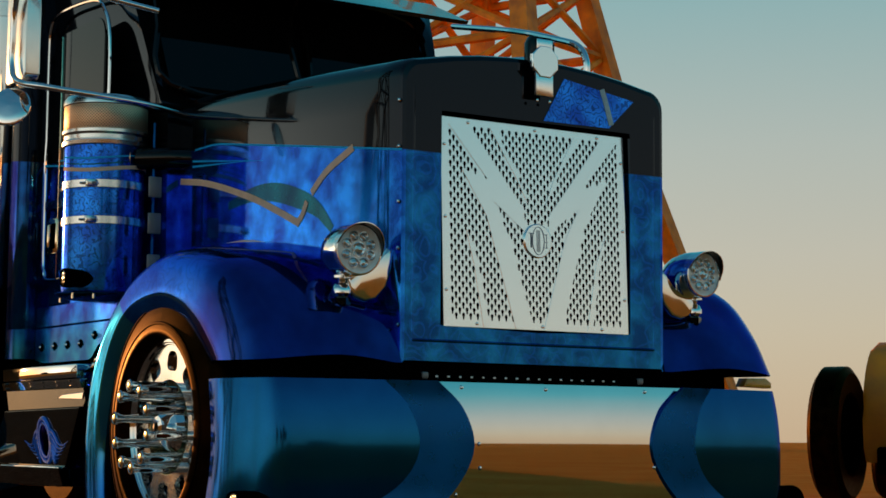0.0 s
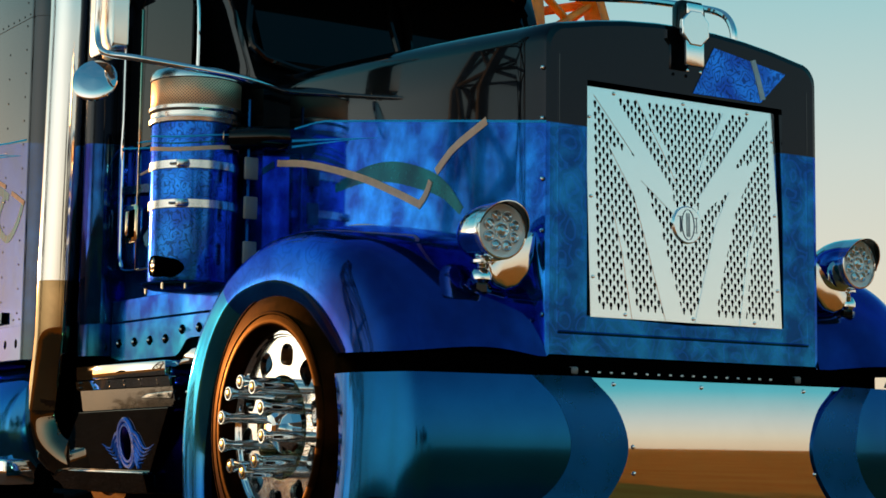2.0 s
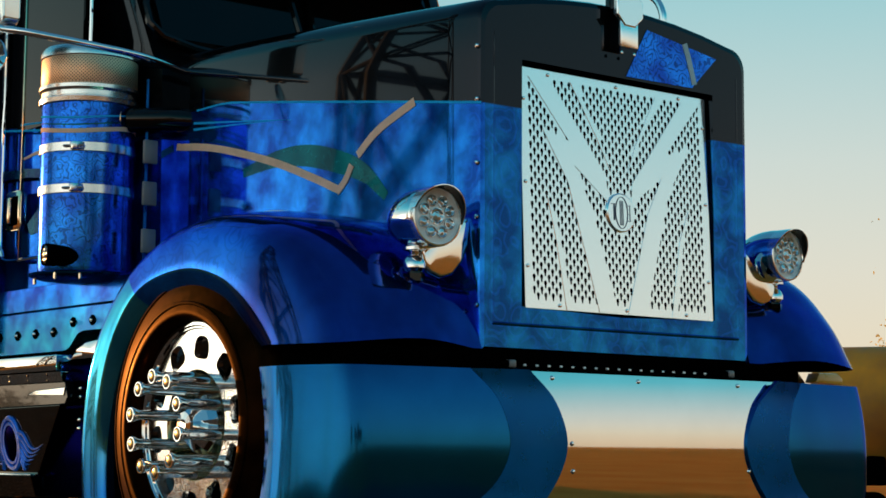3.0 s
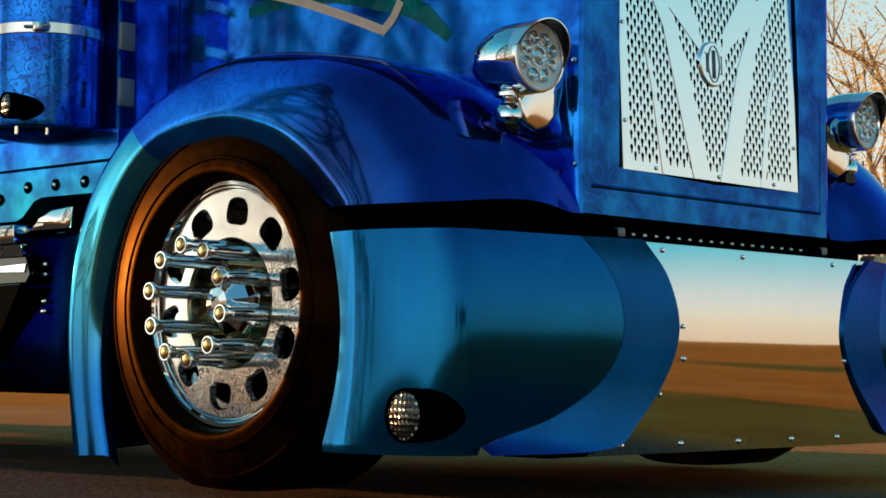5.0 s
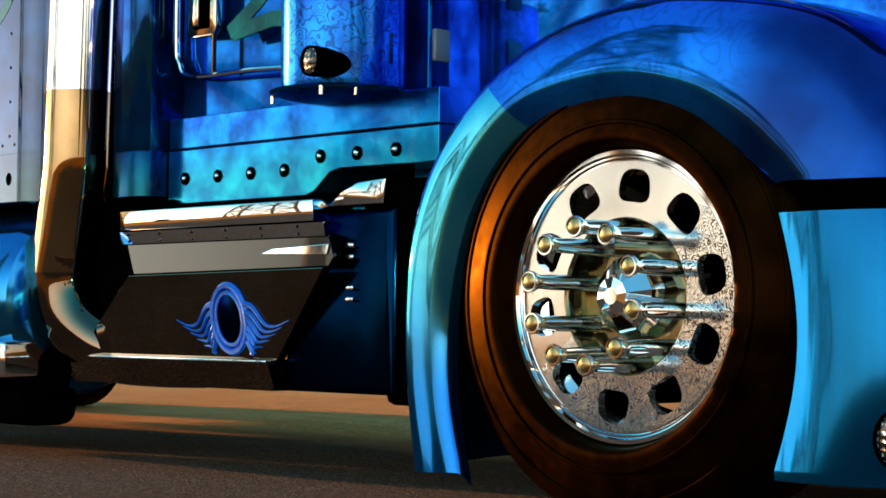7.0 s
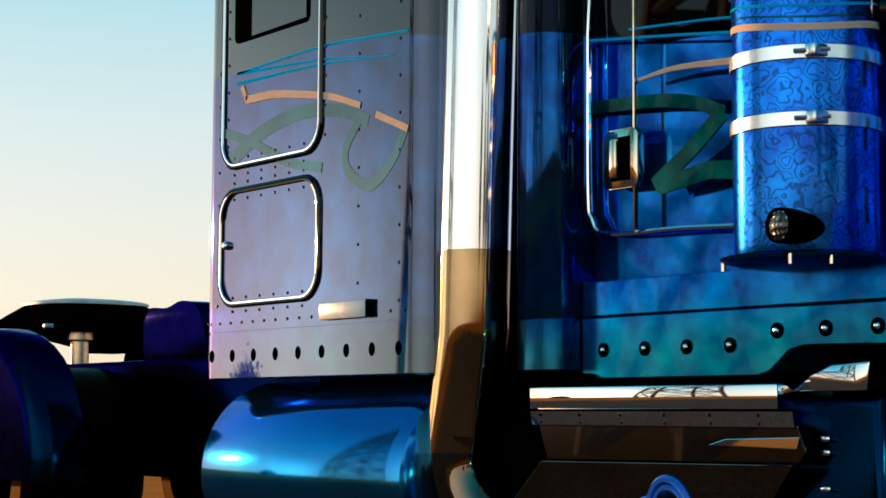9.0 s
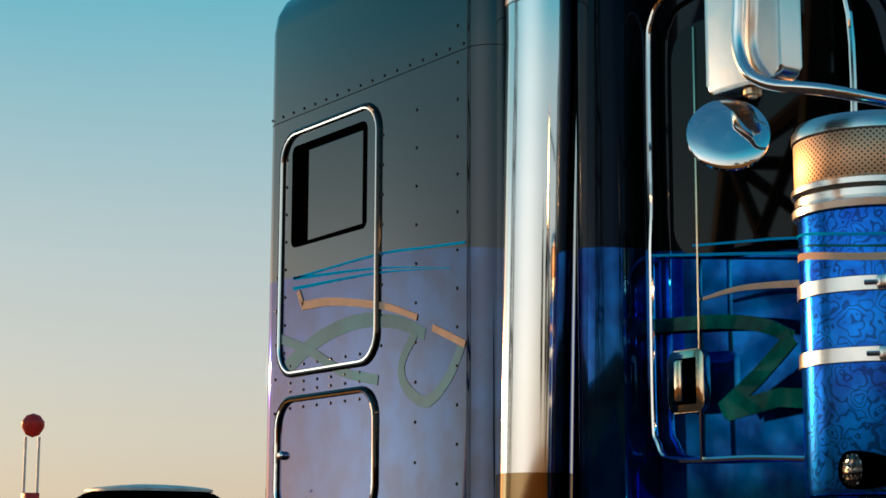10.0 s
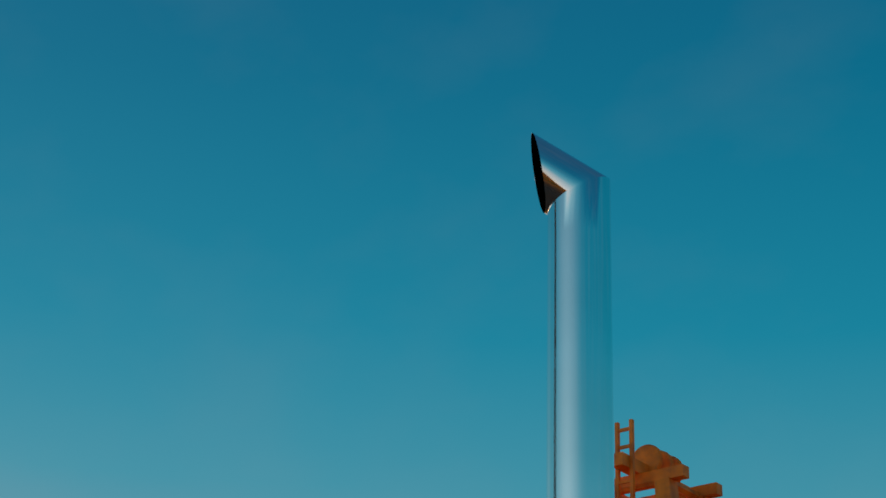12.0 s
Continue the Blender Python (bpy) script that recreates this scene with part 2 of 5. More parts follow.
# brown metal share and orange edge tint put the sun's glow into the rubber
RUBBER = plain("tyre_rubber_with_sun_glow", (0.009, 0.0030, 0.0008), 0.37, 0.75, 0, 0.4, 9, 0.0002, 220, spec=0.0)
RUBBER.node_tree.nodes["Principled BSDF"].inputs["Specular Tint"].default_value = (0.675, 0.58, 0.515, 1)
GLASS = plain("dark_tinted_glass", (0.0015, 0.0015, 0.0015), 0.02, 0, 0.0, 0.05, 3, spec=0.2)
TINTED = plain("grey_tinted_glass", (0.0015, 0.0015, 0.0015), 0.02, 0, 0.0, 0.05, 3, spec=1.0)
# pale colour carries the sky's reflection on the coupling plate
PALEPLATE = plain("pale_sky_reflecting_plate", (0.72, 0.70, 0.66), 0.45, 0.1, 0, 0.15, 12)
CYANLINE = plain("cyan_pinstripe_paint", (0.0, 0.42, 0.85), 0.5, 0, 0.0, 0.05, spec=0.0)
GOLDLINE = plain("peach_gold_stripe_paint", (0.80, 0.53, 0.37), 0.45, 0, 0.0, 0.06, 20, spec=0.0)
GREENLINE = plain("green_ribbon_paint", (0.0, 0.10, 0.11), 0.25, 0.9, 0.12, 0.3, 9, spec=0.1)
PALELINE = plain("pale_blue_stripe_paint", (0.45, 0.62, 0.70), 0.45, 0, 0.0, 0.06, 20, spec=0.0)
MARKER = plain("milky_marker_lens", (0.75, 0.72, 0.68), 0.25, 0, 0.5, 0.04)
# orange that also carries the low sun's colour on the far tower
ORANGE = plain("orange_tower_steel", (1.0, 0.24, 0.005), 0.6, 0, 0, 0.25, 1.5)
DARKSTEEL = plain("dark_brown_steel", (0.05, 0.035, 0.025), 0.7, 0, 0, 0.25, 3)
REDPAINT = plain("red_marker_paint", (0.55, 0.02, 0.02), 0.5, 0, 0, 0.15)
WHITEPAINT = plain("white_marker_paint", (0.75, 0.73, 0.70), 0.5, 0, 0, 0.1)
MARKBLUE = plain("slate_blue_mark", (0.05, 0.09, 0.16), 0.4, 0, 0, 0.1)
YELLOW = plain("amber_lens", (0.8, 0.35, 0.03), 0.3, 0, 0.5, 0.05)
PALEBARK = plain("pale_tree_bark", (0.34, 0.22, 0.13), 0.9, 0, 0, 0.3, 9, 0.01, 60)
BARK = plain("tree_bark", (0.12, 0.075, 0.045), 0.9, 0, 0, 0.3, 9, 0.01, 60)
LEDWHITE = plain("clear_led_lens", (0.86, 0.87, 0.86), 0.2, 0, 0.6, 0.04)


def lens_glass():
    m = Nodes("faceted_clear_lens", (0.62, 0.66, 0.68), 0.08, 0.75, 1.0)
    v = m.n.new("ShaderNodeTexVoronoi")
    v.inputs["Scale"].default_value = 60
    m.l.new(m.tc.outputs["Object"], v.inputs["Vector"])
    m.bump(v.outputs["Distance"], 0.004)
    return m.mat


LENS = lens_glass()


def studded_lens():
    """Dark lens set with rows of small bright studs."""
    m = Nodes("dark_studded_lens", (0.02, 0.02, 0.02), 0.15, 0.3, 0.5)
    v = m.n.new("ShaderNodeTexVoronoi")
    v.inputs["Scale"].default_value = 75
    v.inputs["Randomness"].default_value = 0.15
    m.l.new(m.tc.outputs["Object"], v.inputs["Vector"])
    m.put("Base Color", m.mix(m.ramp(v.outputs["Distance"], 0.28, 0.42), (0.70, 0.72, 0.72), (0.008, 0.008, 0.008)))
    m.bump(v.outputs["Distance"], 0.004)
    return m.mat


STUDS = studded_lens()


def leaf_material():
    m = Nodes("golden_autumn_leaves", (0.3, 0.2, 0.03), 0.6)
    geo = m.n.new("ShaderNodeNewGeometry")
    m.put("Base Color", m.mix(geo.outputs["Random Per Island"], (0.62, 0.36, 0.06), (0.88, 0.62, 0.18)))
    m.put("Transmission Weight", 0.0)
    m.put("Subsurface Weight", 0.0)
    tr = m.n.new("ShaderNodeBsdfTranslucent")
    tr.inputs[0].default_value = (0.95, 0.66, 0.18, 1)
    ad = m.n.new("ShaderNodeMixShader")
    ad.inputs[0].default_value = 0.5
    out = m.n["Material Output"]
    m.l.new(m.b.outputs[0], ad.inputs[1])
    m.l.new(tr.outputs[0], ad.inputs[2])
    m.l.new(ad.outputs[0], out.inputs[0])
    return m.mat


LEAF = leaf_material()


def canister_paint():
    m = Nodes("blue_scroll_canister_paint", (0, 0, 0.1), rough=0.18, metal=0.94, coat=0.2, spec=0.1)
    m.put("Coat Roughness", 0.08)
    cloud = m.ramp(m.noise(12, 5), 0.35, 0.68)
    blue = m.mix(cloud, (0.0, 0.07, 0.45), (0.0, 0.22, 0.88))
    m.put("Base Color", m.mix(m.math("MULTIPLY", m.scrolls(17), 0.65), blue, (0.0, 0.010, 0.10)))
    return m.mat


CANISTER = canister_paint()


def perforated_band():
    """Fine round holes in offset rows round the air cleaner's axis."""
    m = Nodes("perforated_warm_band", (0.82, 0.56, 0.36), 0.52, 1.0)
    x, y, z = m.xyz()
    ang = m.math("ARCTAN2", m.math("ADD", y, 0.89), m.math("ADD", x, 1.84))
    up = m.math("MULTIPLY", z, 2 * math.pi / 0.0125)
    hole = m.math("MULTIPLY", m.math("SINE", m.math("MULTIPLY", ang, 84.0)), m.math("SINE", up))
    f = m.ramp(hole, 0.35, 0.55)
    # the warm evening sheen is put into the band's base colour
    m.put("Base Color", m.mix(f, (0.86, 0.58, 0.38), (0.05, 0.03, 0.02)))
    return m.mat


MESHBAND = perforated_band()
DARKLEAF = plain("dark_olive_leaves", (0.035, 0.032, 0.014), 0.7, 0, 0, 0.3, 2, spec=0.1)


def ground_material():
    m = Nodes("dusty_asphalt_and_sunlit_dirt", rough=0.95, spec=0.0)
    x, y, z = m.xyz()
    r = m.math("SQRT", m.math("ADD", m.math("MULTIPLY", m.math("ADD", x, 2.5), m.math("ADD", x, 2.5)), m.math("MULTIPLY", y, y)))
    wob = m.ramp(m.noise(0.5, 4), 0.3, 0.7, -1.2, 1.2)
    far = m.math("MAXIMUM", m.ramp(m.math("ADD", r, m.math("MULTIPLY", wob, 3)), 9, 15), m.ramp(m.math("ADD", x, wob), 1.8, 4.0))
    # dirt brought in under the truck, where the ground beyond is sunlit
    far = m.math("MAXIMUM", far, m.ramp(m.math("ADD", y, m.math("MULTIPLY", wob, 0.25)), 0.05, 0.75))
    fine = m.math("MULTIPLY", m.ramp(m.noise(130, 4), 0.40, 0.62), m.ramp(m.noise(38, 4), 0.25, 0.6))
    patch = m.ramp(m.noise(1.3, 5), 0.35, 0.65)
    grit = m.n.new("ShaderNodeTexVoronoi")
    grit.inputs["Scale"].default_value = 75
    m.l.new(m.tc.outputs["Object"], grit.inputs["Vector"])
    chip = m.math("MULTIPLY", m.ramp(grit.outputs["Distance"], 0.30, 0.18), m.ramp(m.noise(9, 3), 0.42, 0.60))
    asphalt = m.mix(fine, (0.06, 0.046, 0.038), (0.38, 0.27, 0.21))
    asphalt = m.mix(m.math("MULTIPLY", patch, 0.4), asphalt, (0.15, 0.08, 0.045))
    asphalt = m.mix(chip, asphalt, (0.42, 0.37, 0.33))
    patch = m.math("ADD", m.math("MULTIPLY", patch, 0.6), m.math("MULTIPLY", m.ramp(m.noise(24, 5), 0.3, 0.7), 0.4))
    # strong orange, and a paler tone by the truck, stand in for sunlight
    dirt = m.mix(patch, (0.85, 0.20, 0.03), (0.95, 0.34, 0.075))
    pale = m.mix(patch, (0.85, 0.29, 0.09), (0.95, 0.42, 0.17))
    dirt = m.mix(m.math("MULTIPLY", m.ramp(r, 9, 6), m.ramp(x, 1.0, -1.5)), dirt, pale)
    m.put("Base Color", m.mix(far, asphalt, dirt))
    clods = m.math("MULTIPLY", m.math("MULTIPLY", m.noise(7, 5), far), 7.0)
    m.bump(m.math("ADD", m.math("ADD", fine, m.math("MULTIPLY", chip, 1.5)), m.math("ADD", m.noise(35, 3), clods)), 0.010)
    return m.mat


GROUND = ground_material()

# ---- mesh helpers ----
AX = {"x": (1, 2, 0), "y": (0, 2, 1), "z": (0, 1, 2)}


def finish(name, bm, mat, smooth=True, angle=32):
    me = bpy.data.meshes.new(name)
    bmesh.ops.recalc_face_normals(bm, faces=bm.faces)
    bm.to_mesh(me)
    bm.free()
    for m in mat if isinstance(mat, (list, tuple)) else (mat,):
        me.materials.append(m)
    if smooth:
        me.shade_smooth()
        me.set_sharp_from_angle(angle=radians(angle))
    return me


def part(name, bm, mat, parent, label="", at=None, smooth=True, angle=32):
    me = bm if isinstance(bm, bpy.types.Mesh) else finish(name, bm, mat, smooth, angle)
    ob = new(name, me)
    ob.parent = parent
    if at is not None:
        ob.matrix_basis = at
    return tagged(ob, label)


def thing(name, label, category, base=(0, 0, 0), group="", kind=""):
    ob = new(name)
    ob.location = base
    ob.empty_display_size = 0.2
    return tagged(ob, label, category, group, kind)


def loft(bm, rings, closed=True, caps=(False, False)):
    vs = [[bm.verts.new(p) for p in r] for r in rings]
    n = len(vs[0])
    for a, b in zip(vs, vs[1:]):
        for i in range(n if closed else n - 1):
            j = (i + 1) % n
            bm.faces.new((a[i], a[j], b[j], b[i]))
    if caps[0]:
        bm.faces.new(vs[0])
    if caps[1]:
        bm.faces.new(vs[-1])
    return vs


def lathe(bm, profile, axis="y", center=(0, 0, 0), seg=48, caps=(False, False)):
    i, j, k = AX[axis]
    rings = []
    for r, h in profile:
        ring = []
        for s in range(seg):
            t = 2 * math.pi * s / seg
            p = list(center)
            p[i] += r * math.cos(t)
            p[j] += r * math.sin(t)
            p[k] += h
            ring.append(p)
        rings.append(ring)
    loft(bm, rings, True, caps)
    return bm


def box(bm, x0, x1, y0, y1, z0, z1, bev=0.0, seg=2):
    m = Matrix.Translation(((x0 + x1) / 2, (y0 + y1) / 2, (z0 + z1) / 2)) @ Matrix.Diagonal((abs(x1 - x0), abs(y1 - y0), abs(z1 - z0), 1))
    vs = bmesh.ops.create_cube(bm, size=1, matrix=m)["verts"]
    if bev:
        es = list({e for v in vs for e in v.link_edges})
        bmesh.ops.bevel(bm, geom=es, offset=bev, segments=seg, profile=0.5, affect="EDGES")
    return bm


def prism(bm, poly, axis, d0, d1, bev=0.0, seg=2):
    i, j, k = AX[axis]

    def pt(q, d):
        p = [0, 0, 0]
        p[i], p[j], p[k] = q[0], q[1], d
        return p
    a = [bm.verts.new(pt(q, d0)) for q in poly]
    b = [bm.verts.new(pt(q, d1)) for q in poly]
    n = len(poly)
    fs = [bm.faces.new(a), bm.faces.new(b[::-1])]
    for s in range(n):
        fs.append(bm.faces.new((a[s], b[s], b[(s + 1) % n], a[(s + 1) % n])))
    if bev:
        es = list({e for f in fs[:2] for e in f.edges})
        bmesh.ops.bevel(bm, geom=es, offset=bev, segments=seg, profile=0.5, affect="EDGES")
    return bm


def curve_through(pts, n=8, closed=False):
    """Catmull-Rom through points of any dimension."""
    P = [Vector(p) for p in pts]
    out = []
    m = len(P)
    for i in range(m if closed else m - 1):
        if closed:
            p0, p1, p2, p3 = P[i - 1], P[i], P[(i + 1) % m], P[(i + 2) % m]
        else:
            p1, p2 = P[i], P[i + 1]
            p0 = P[i - 1] if i else p1 * 2 - p2
            p3 = P[i + 2] if i + 2 < m else p2 * 2 - p1
        for s in range(n):
            t = s / n
            out.append(0.5 * (2 * p1 + (p2 - p0) * t + (2 * p0 - 5 * p1 + 4 * p2 - p3) * t * t + (3 * p1 - p0 - 3 * p2 + p3) * t ** 3))
    if not closed:
        out.append(P[-1])
    return out


def tube(bm, pts, r, seg=10, closed=False):
    P = [Vector(p) for p in pts]
    n = len(P)
    rings, up = [], None
    for i in range(n):
        if closed:
            d = P[(i + 1) % n] - P[i - 1]
        else:
            d = P[min(i + 1, n - 1)] - P[max(i - 1, 0)]
        d.normalize()
        if up is None:
            up = d.orthogonal().normalized()
        up = (up - d * up.dot(d)).normalized()
        s = d.cross(up)
        rr = r(i / max(1, n - 1)) if callable(r) else r
        rings.append([P[i] + (up * math.cos(t) + s * math.sin(t)) * rr for t in (2 * math.pi * k / seg for k in range(seg))])
    if closed:
        rings.append(rings[0])
        vs = [[bm.verts.new(p) for p in q] for q in rings[:-1]]
        for a, b in zip(vs, vs[1:] + vs[:1]):
            for k in range(seg):
                bm.faces.new((a[k], a[(k + 1) % seg], b[(k + 1) % seg], b[k]))
    else:
        loft(bm, rings, True, (True, True))
    return bm


def rrect(x0, x1, z0, z1, r, n=6):
    """A rounded rectangle's outline as 2D points."""
    out = []
    for cx, cz, a0 in ((x1 - r, z1 - r, 0), (x0 + r, z1 - r, 90), (x0 + r, z0 + r, 180), (x1 - r, z0 + r, 270)):
        for s in range(n + 1):
            t = radians(a0 + 90 * s / n)
            out.append((cx + r * math.cos(t), cz + r * math.sin(t)))
    return out


def ribbon(bm, pts, widths, normal, lift=0.0015):
    """A flat painted band along pts, turned to face along normal."""
    P = [Vector(p) for p in pts]
    nrm = Vector(normal).normalized()
    top, bot = [], []
    for i, p in enumerate(P):
        d = (P[min(i + 1, len(P) - 1)] - P[max(i - 1, 0)]).normalized()
        s = nrm.cross(d).normalized()
        w = widths(i / (len(P) - 1)) if callable(widths) else widths
        top.append(p + s * w / 2 + nrm * lift)
        bot.append(p - s * w / 2 + nrm * lift)
    low = [p - nrm * (lift + 0.004) for p in top]
    lob = [p - nrm * (lift + 0.004) for p in bot]
    loft(bm, [low, top, bot, lob], False)
    return bm


BM = bmesh.new

# ---- the ground ----
bm = BM()
n, size = 90, 420.0
for i in range(n + 1):
    for j in range(n + 1):
        u, v = 2 * i / n - 1, 2 * j / n - 1
        x, y = size * u * abs(u) ** 1.6, size * v * abs(v) ** 1.6
        d = math.hypot(x, y)
        h = 0.0 if d < 12 else min(1.0, (d - 12) / 60) * 0.35 * noise.noise((x * 0.05, y * 0.05, 0.0))
        bm.verts.new((x, y, h))
bm.verts.ensure_lookup_table()
for i in range(n):
    for j in range(n):
        a = i * (n + 1) + j
        bm.faces.new([bm.verts[k] for k in (a, a + n + 1, a + n + 2, a + 1)])
ground = new("ground", finish("ground", bm, GROUND))
tagged(ground, "dark dusty asphalt lot running out into brown dirt coloured as sunlit", "ground", kind="structure")

# ---- the truck ----
truck = thing("semi_truck", "lowered long-nose blue and black show truck with chrome, parked on asphalt", "truck")


def hood_side(x):
    u = min(1.7, max(0.0, -x))
    return 0.582 + 0.095 * u - 0.038 * u * u


def hood_edge(x):
    return 1.735 + 0.105 * min(1.0, max(0.0, -x / 1.7))


def hood_section(x, inset=0.0):
    w, zt, z0, r = hood_side(x) - inset, hood_edge(x) + 0.03 - inset, 0.70 + inset, 0.07
    half = [(w, z0), (w, z0 + 0.35), (w, z0 + 0.7), (w, zt - r - 0.12)]
    for k in range(7):
        t = radians(90 * k / 6)
        half.append((w - r + r * math.cos(t), zt - r + r * math.sin(t)))
    for k in (0.75, 0.5, 0.25):
        half.append(((w - r) * k, zt + 0.055 * (1 - k * k)))
    pts = [(-a, b) for a, b in half] + [(0, zt + 0.055)] + half[::-1]
    return [(x, a, b) for a, b in pts]


bm = BM()
rings = [hood_section(0.012, 0.02), hood_section(0.008, 0.006), hood_section(-0.004, 0)]
rings += [hood_section(-0.004 - 0.123 * k) for k in range(1, 15)]
loft(bm, rings, False)
hood = part("hood", bm, PAINT, truck, "long black-over-blue hood with painted pinstripes", angle=40)

# front shell round the grille opening
bm = BM()
outer = hood_section(0.012, 0.02)
inner = []
for x, y, z in outer:
    t = math.atan2((z - 1.21) / 0.39, y / 0.43)
    c, s = math.cos(t), math.sin(t)
    k = 1 / max(abs(c), abs(s))
    inner.append((0.012, c * k * 0.417, 1.21 + s * k * 0.380))
outer.append((0.012, 0, 0.72)), inner.append((0.012, 0, 0.832))
back = [(-0.055, y, z) for x, y, z in inner]
loft(bm, [outer, inner, back], True)
part("grille_shell", bm, SHELL, truck, "flat blue and black radiator shell", angle=25)
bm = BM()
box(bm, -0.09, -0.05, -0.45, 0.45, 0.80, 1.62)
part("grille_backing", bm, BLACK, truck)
# raised bead under the opening
bm = BM()
tube(bm, [(0.008, -0.53, 0.790), (0.008, 0.53, 0.790)], 0.007)
part("shell_bead", bm, SHELL, truck)
for y in (-0.530, 0.530):
    bm = BM()
    tube(bm, [(0.008, y, 0.79), (0.008, y, 1.66)], 0.006)
    part("shell_bead", bm, SHELL, truck)
# blue patch with a pale stripe on the shell's upper corner, carried on over the rounded top
bm = BM()
prism(bm, [(0.018, 1.598), (0.111, 1.762), (0.434, 1.712), (0.317, 1.600)], "x", 0.007, 0.0145)
part("shell_patch", bm, CANISTER, truck, "deep blue painted patch with scrollwork")
bm = BM()
ribbon(bm, [(0.0145, 0.283, 1.742), (0.0145, 0.300, 1.70), (0.0145, 0.328, 1.612)], 0.022, (1, 0, 0), 0.002)
part("shell_stripe", bm, PALELINE, truck)


def top_band(y0, y1, mat, lift):
    """A painted band on the hood's rounded front top, from y0 to y1."""
    bm = BM()
    rows = []
    for x in (-0.02, -0.06, -0.10):
        w, zt, r = hood_side(x), hood_edge(x) + 0.03, 0.07
        rows.append([(x, y0 + (y1 - y0) * k / 8, zt + 0.055 * (1 - ((y0 + (y1 - y0) * k / 8) / (w - r)) ** 2) + lift) for k in range(9)])
    loft(bm, rows, False)
    return bm


part("top_patch", top_band(0.13, 0.47, CANISTER, 0.003), CANISTER, hood)
part("top_stripe", top_band(0.262, 0.285, PALELINE, 0.005), PALELINE, hood)

# perforated steel grille guard
GW, GZ0, GZ1 = 0.81, 0.842, 1.577
BOLT = [(0.04, 0.035), (0.14, 0.035), (0.31, 0.27), (0.43, 0.43), (0.44, 0.53), (0.265, 0.385), (0.35, 0.56), (0.474, 1.0), (0.375, 1.0), (0.23, 0.46), (0.105, 0.245), (0.24, 0.285)]
SLIVER = [(0.255, 0.03), (0.285, 0.03), (0.40, 0.25), (0.455, 0.39), (0.385, 0.25)]
BLADE = [(0.12, 0.52), (0.175, 0.66), (0.235, 1.0), (0.205, 1.0), (0.16, 0.70)]


def inside(u, v, poly):
    hit = False
    for (a, b), (c, d) in zip(poly, poly[1:] + poly[:1]):
        if (b > v) != (d > v) and u < (c - a) * (v - b) / (d - b) + a:
            hit = not hit
    return hit


def solid(u, v):
    if u < 0.035 or u > 0.965 or v < 0.04 or v > 0.955:
        return True
    if math.hypot((u - 0.5) * GW, (v - 0.565) * 0.735) < 0.066:
        return True
    q = min(u, 1 - u)
    return inside(q, v, BOLT) or inside(q, v, SLIVER) or inside(q, v, BLADE)


# keyhole: shares of one cell, paired with points on the cell's border
KEY_OUT = [(0.5, 0.1), (0.5, 0.5), (0, 0.5), (-0.5, 0.5), (-0.5, 0.1), (-0.5, -0.2), (-0.5, -0.5), (0, -0.5), (0.5, -0.5), (0.5, -0.2)]
KEY_IN = [(0.43, 0.08), (0.33, 0.28), (0, 0.35), (-0.33, 0.28), (-0.43, 0.08), (-0.24, -0.06), (-0.19, -0.30), (0, -0.33), (0.19, -0.30), (0.24, -0.06)]


def guard_plate():
    bm = BM()
    cols, rows = 54, 20
    du, dv = GW / cols, (GZ1 - GZ0) / rows
    X0, X1 = 0.0, 0.004
    for i in range(cols):
        off = 0.5 if i % 2 else 0.0
        y0 = -GW / 2 + i * du
        spans = [(j - off, j + 1 - off) for j in range(rows + (1 if off else 0))]
        for a, b in spans:
            z1, z0 = GZ1 - max(a, 0) * dv, GZ1 - min(b, rows) * dv
            cy, cz = y0 + du / 2, (z0 + z1) / 2
            u, v = (cy + GW / 2) / GW, (GZ1 - cz) / (GZ1 - GZ0)
            if solid(u, v) or z1 - z0 < dv * 0.9:
                quad = [(y0, z0), (y0 + du, z0), (y0 + du, z1), (y0, z1)]
                bm.faces.new([bm.verts.new((X1, p, q)) for p, q in quad])
                continue
            ring_o = [bm.verts.new((X1, cy + c * du, cz + q * dv)) for c, q in KEY_OUT]
            ring_i = [bm.verts.new((X1, cy + c * du, cz + q * dv)) for c, q in KEY_IN]
            ring_b = [bm.verts.new((X0, cy + c * du, cz + q * dv)) for c, q in KEY_IN]
            for k in range(10):
                l = (k + 1) % 10
                bm.faces.new((ring_o[k], ring_o[l], ring_i[l], ring_i[k]))
                bm.faces.new((ring_i[k], ring_i[l], ring_b[l], ring_b[k]))
    return bm


bm = guard_plate()
box(bm, -0.004, 0.0035, -GW / 2, -GW / 2 + 0.004, GZ0, GZ1)
box(bm, -0.004, 0.0035, GW / 2 - 0.004, GW / 2, GZ0, GZ1)
guard = part("grille_guard", bm, GUARD, truck, "perforated bright steel guard with lightning-bolt bands", smooth=False)
bm = BM()
lathe(bm, [(0.0, 0.007), (0.058, 0.007), (0.062, 0.004), (0.062, 0.0)], "x", (0.004, 0, 1.162), 40)
for name, poly in (("bolt_band", BOLT), ("sliver_band", SLIVER), ("blade_band", BLADE)):
    for flip in (1, -1):
        bb = BM()
        prism(bb, [(flip * (u * GW - GW / 2), GZ1 - v * (GZ1 - GZ0)) for u, v in poly], "x", 0.0042, 0.0056)
        part(name, bb, GUARD, guard, smooth=False)
badge = part("badge", bm, GUARD, guard, "round badge with plain dark bars")
bm = BM()
oval = [(0.0125, 0.026 * math.cos(t), 1.162 + 0.05 * math.sin(t)) for t in (2 * math.pi * k / 32 for k in range(32))]
tube(bm, oval, 0.0011, 6, True)
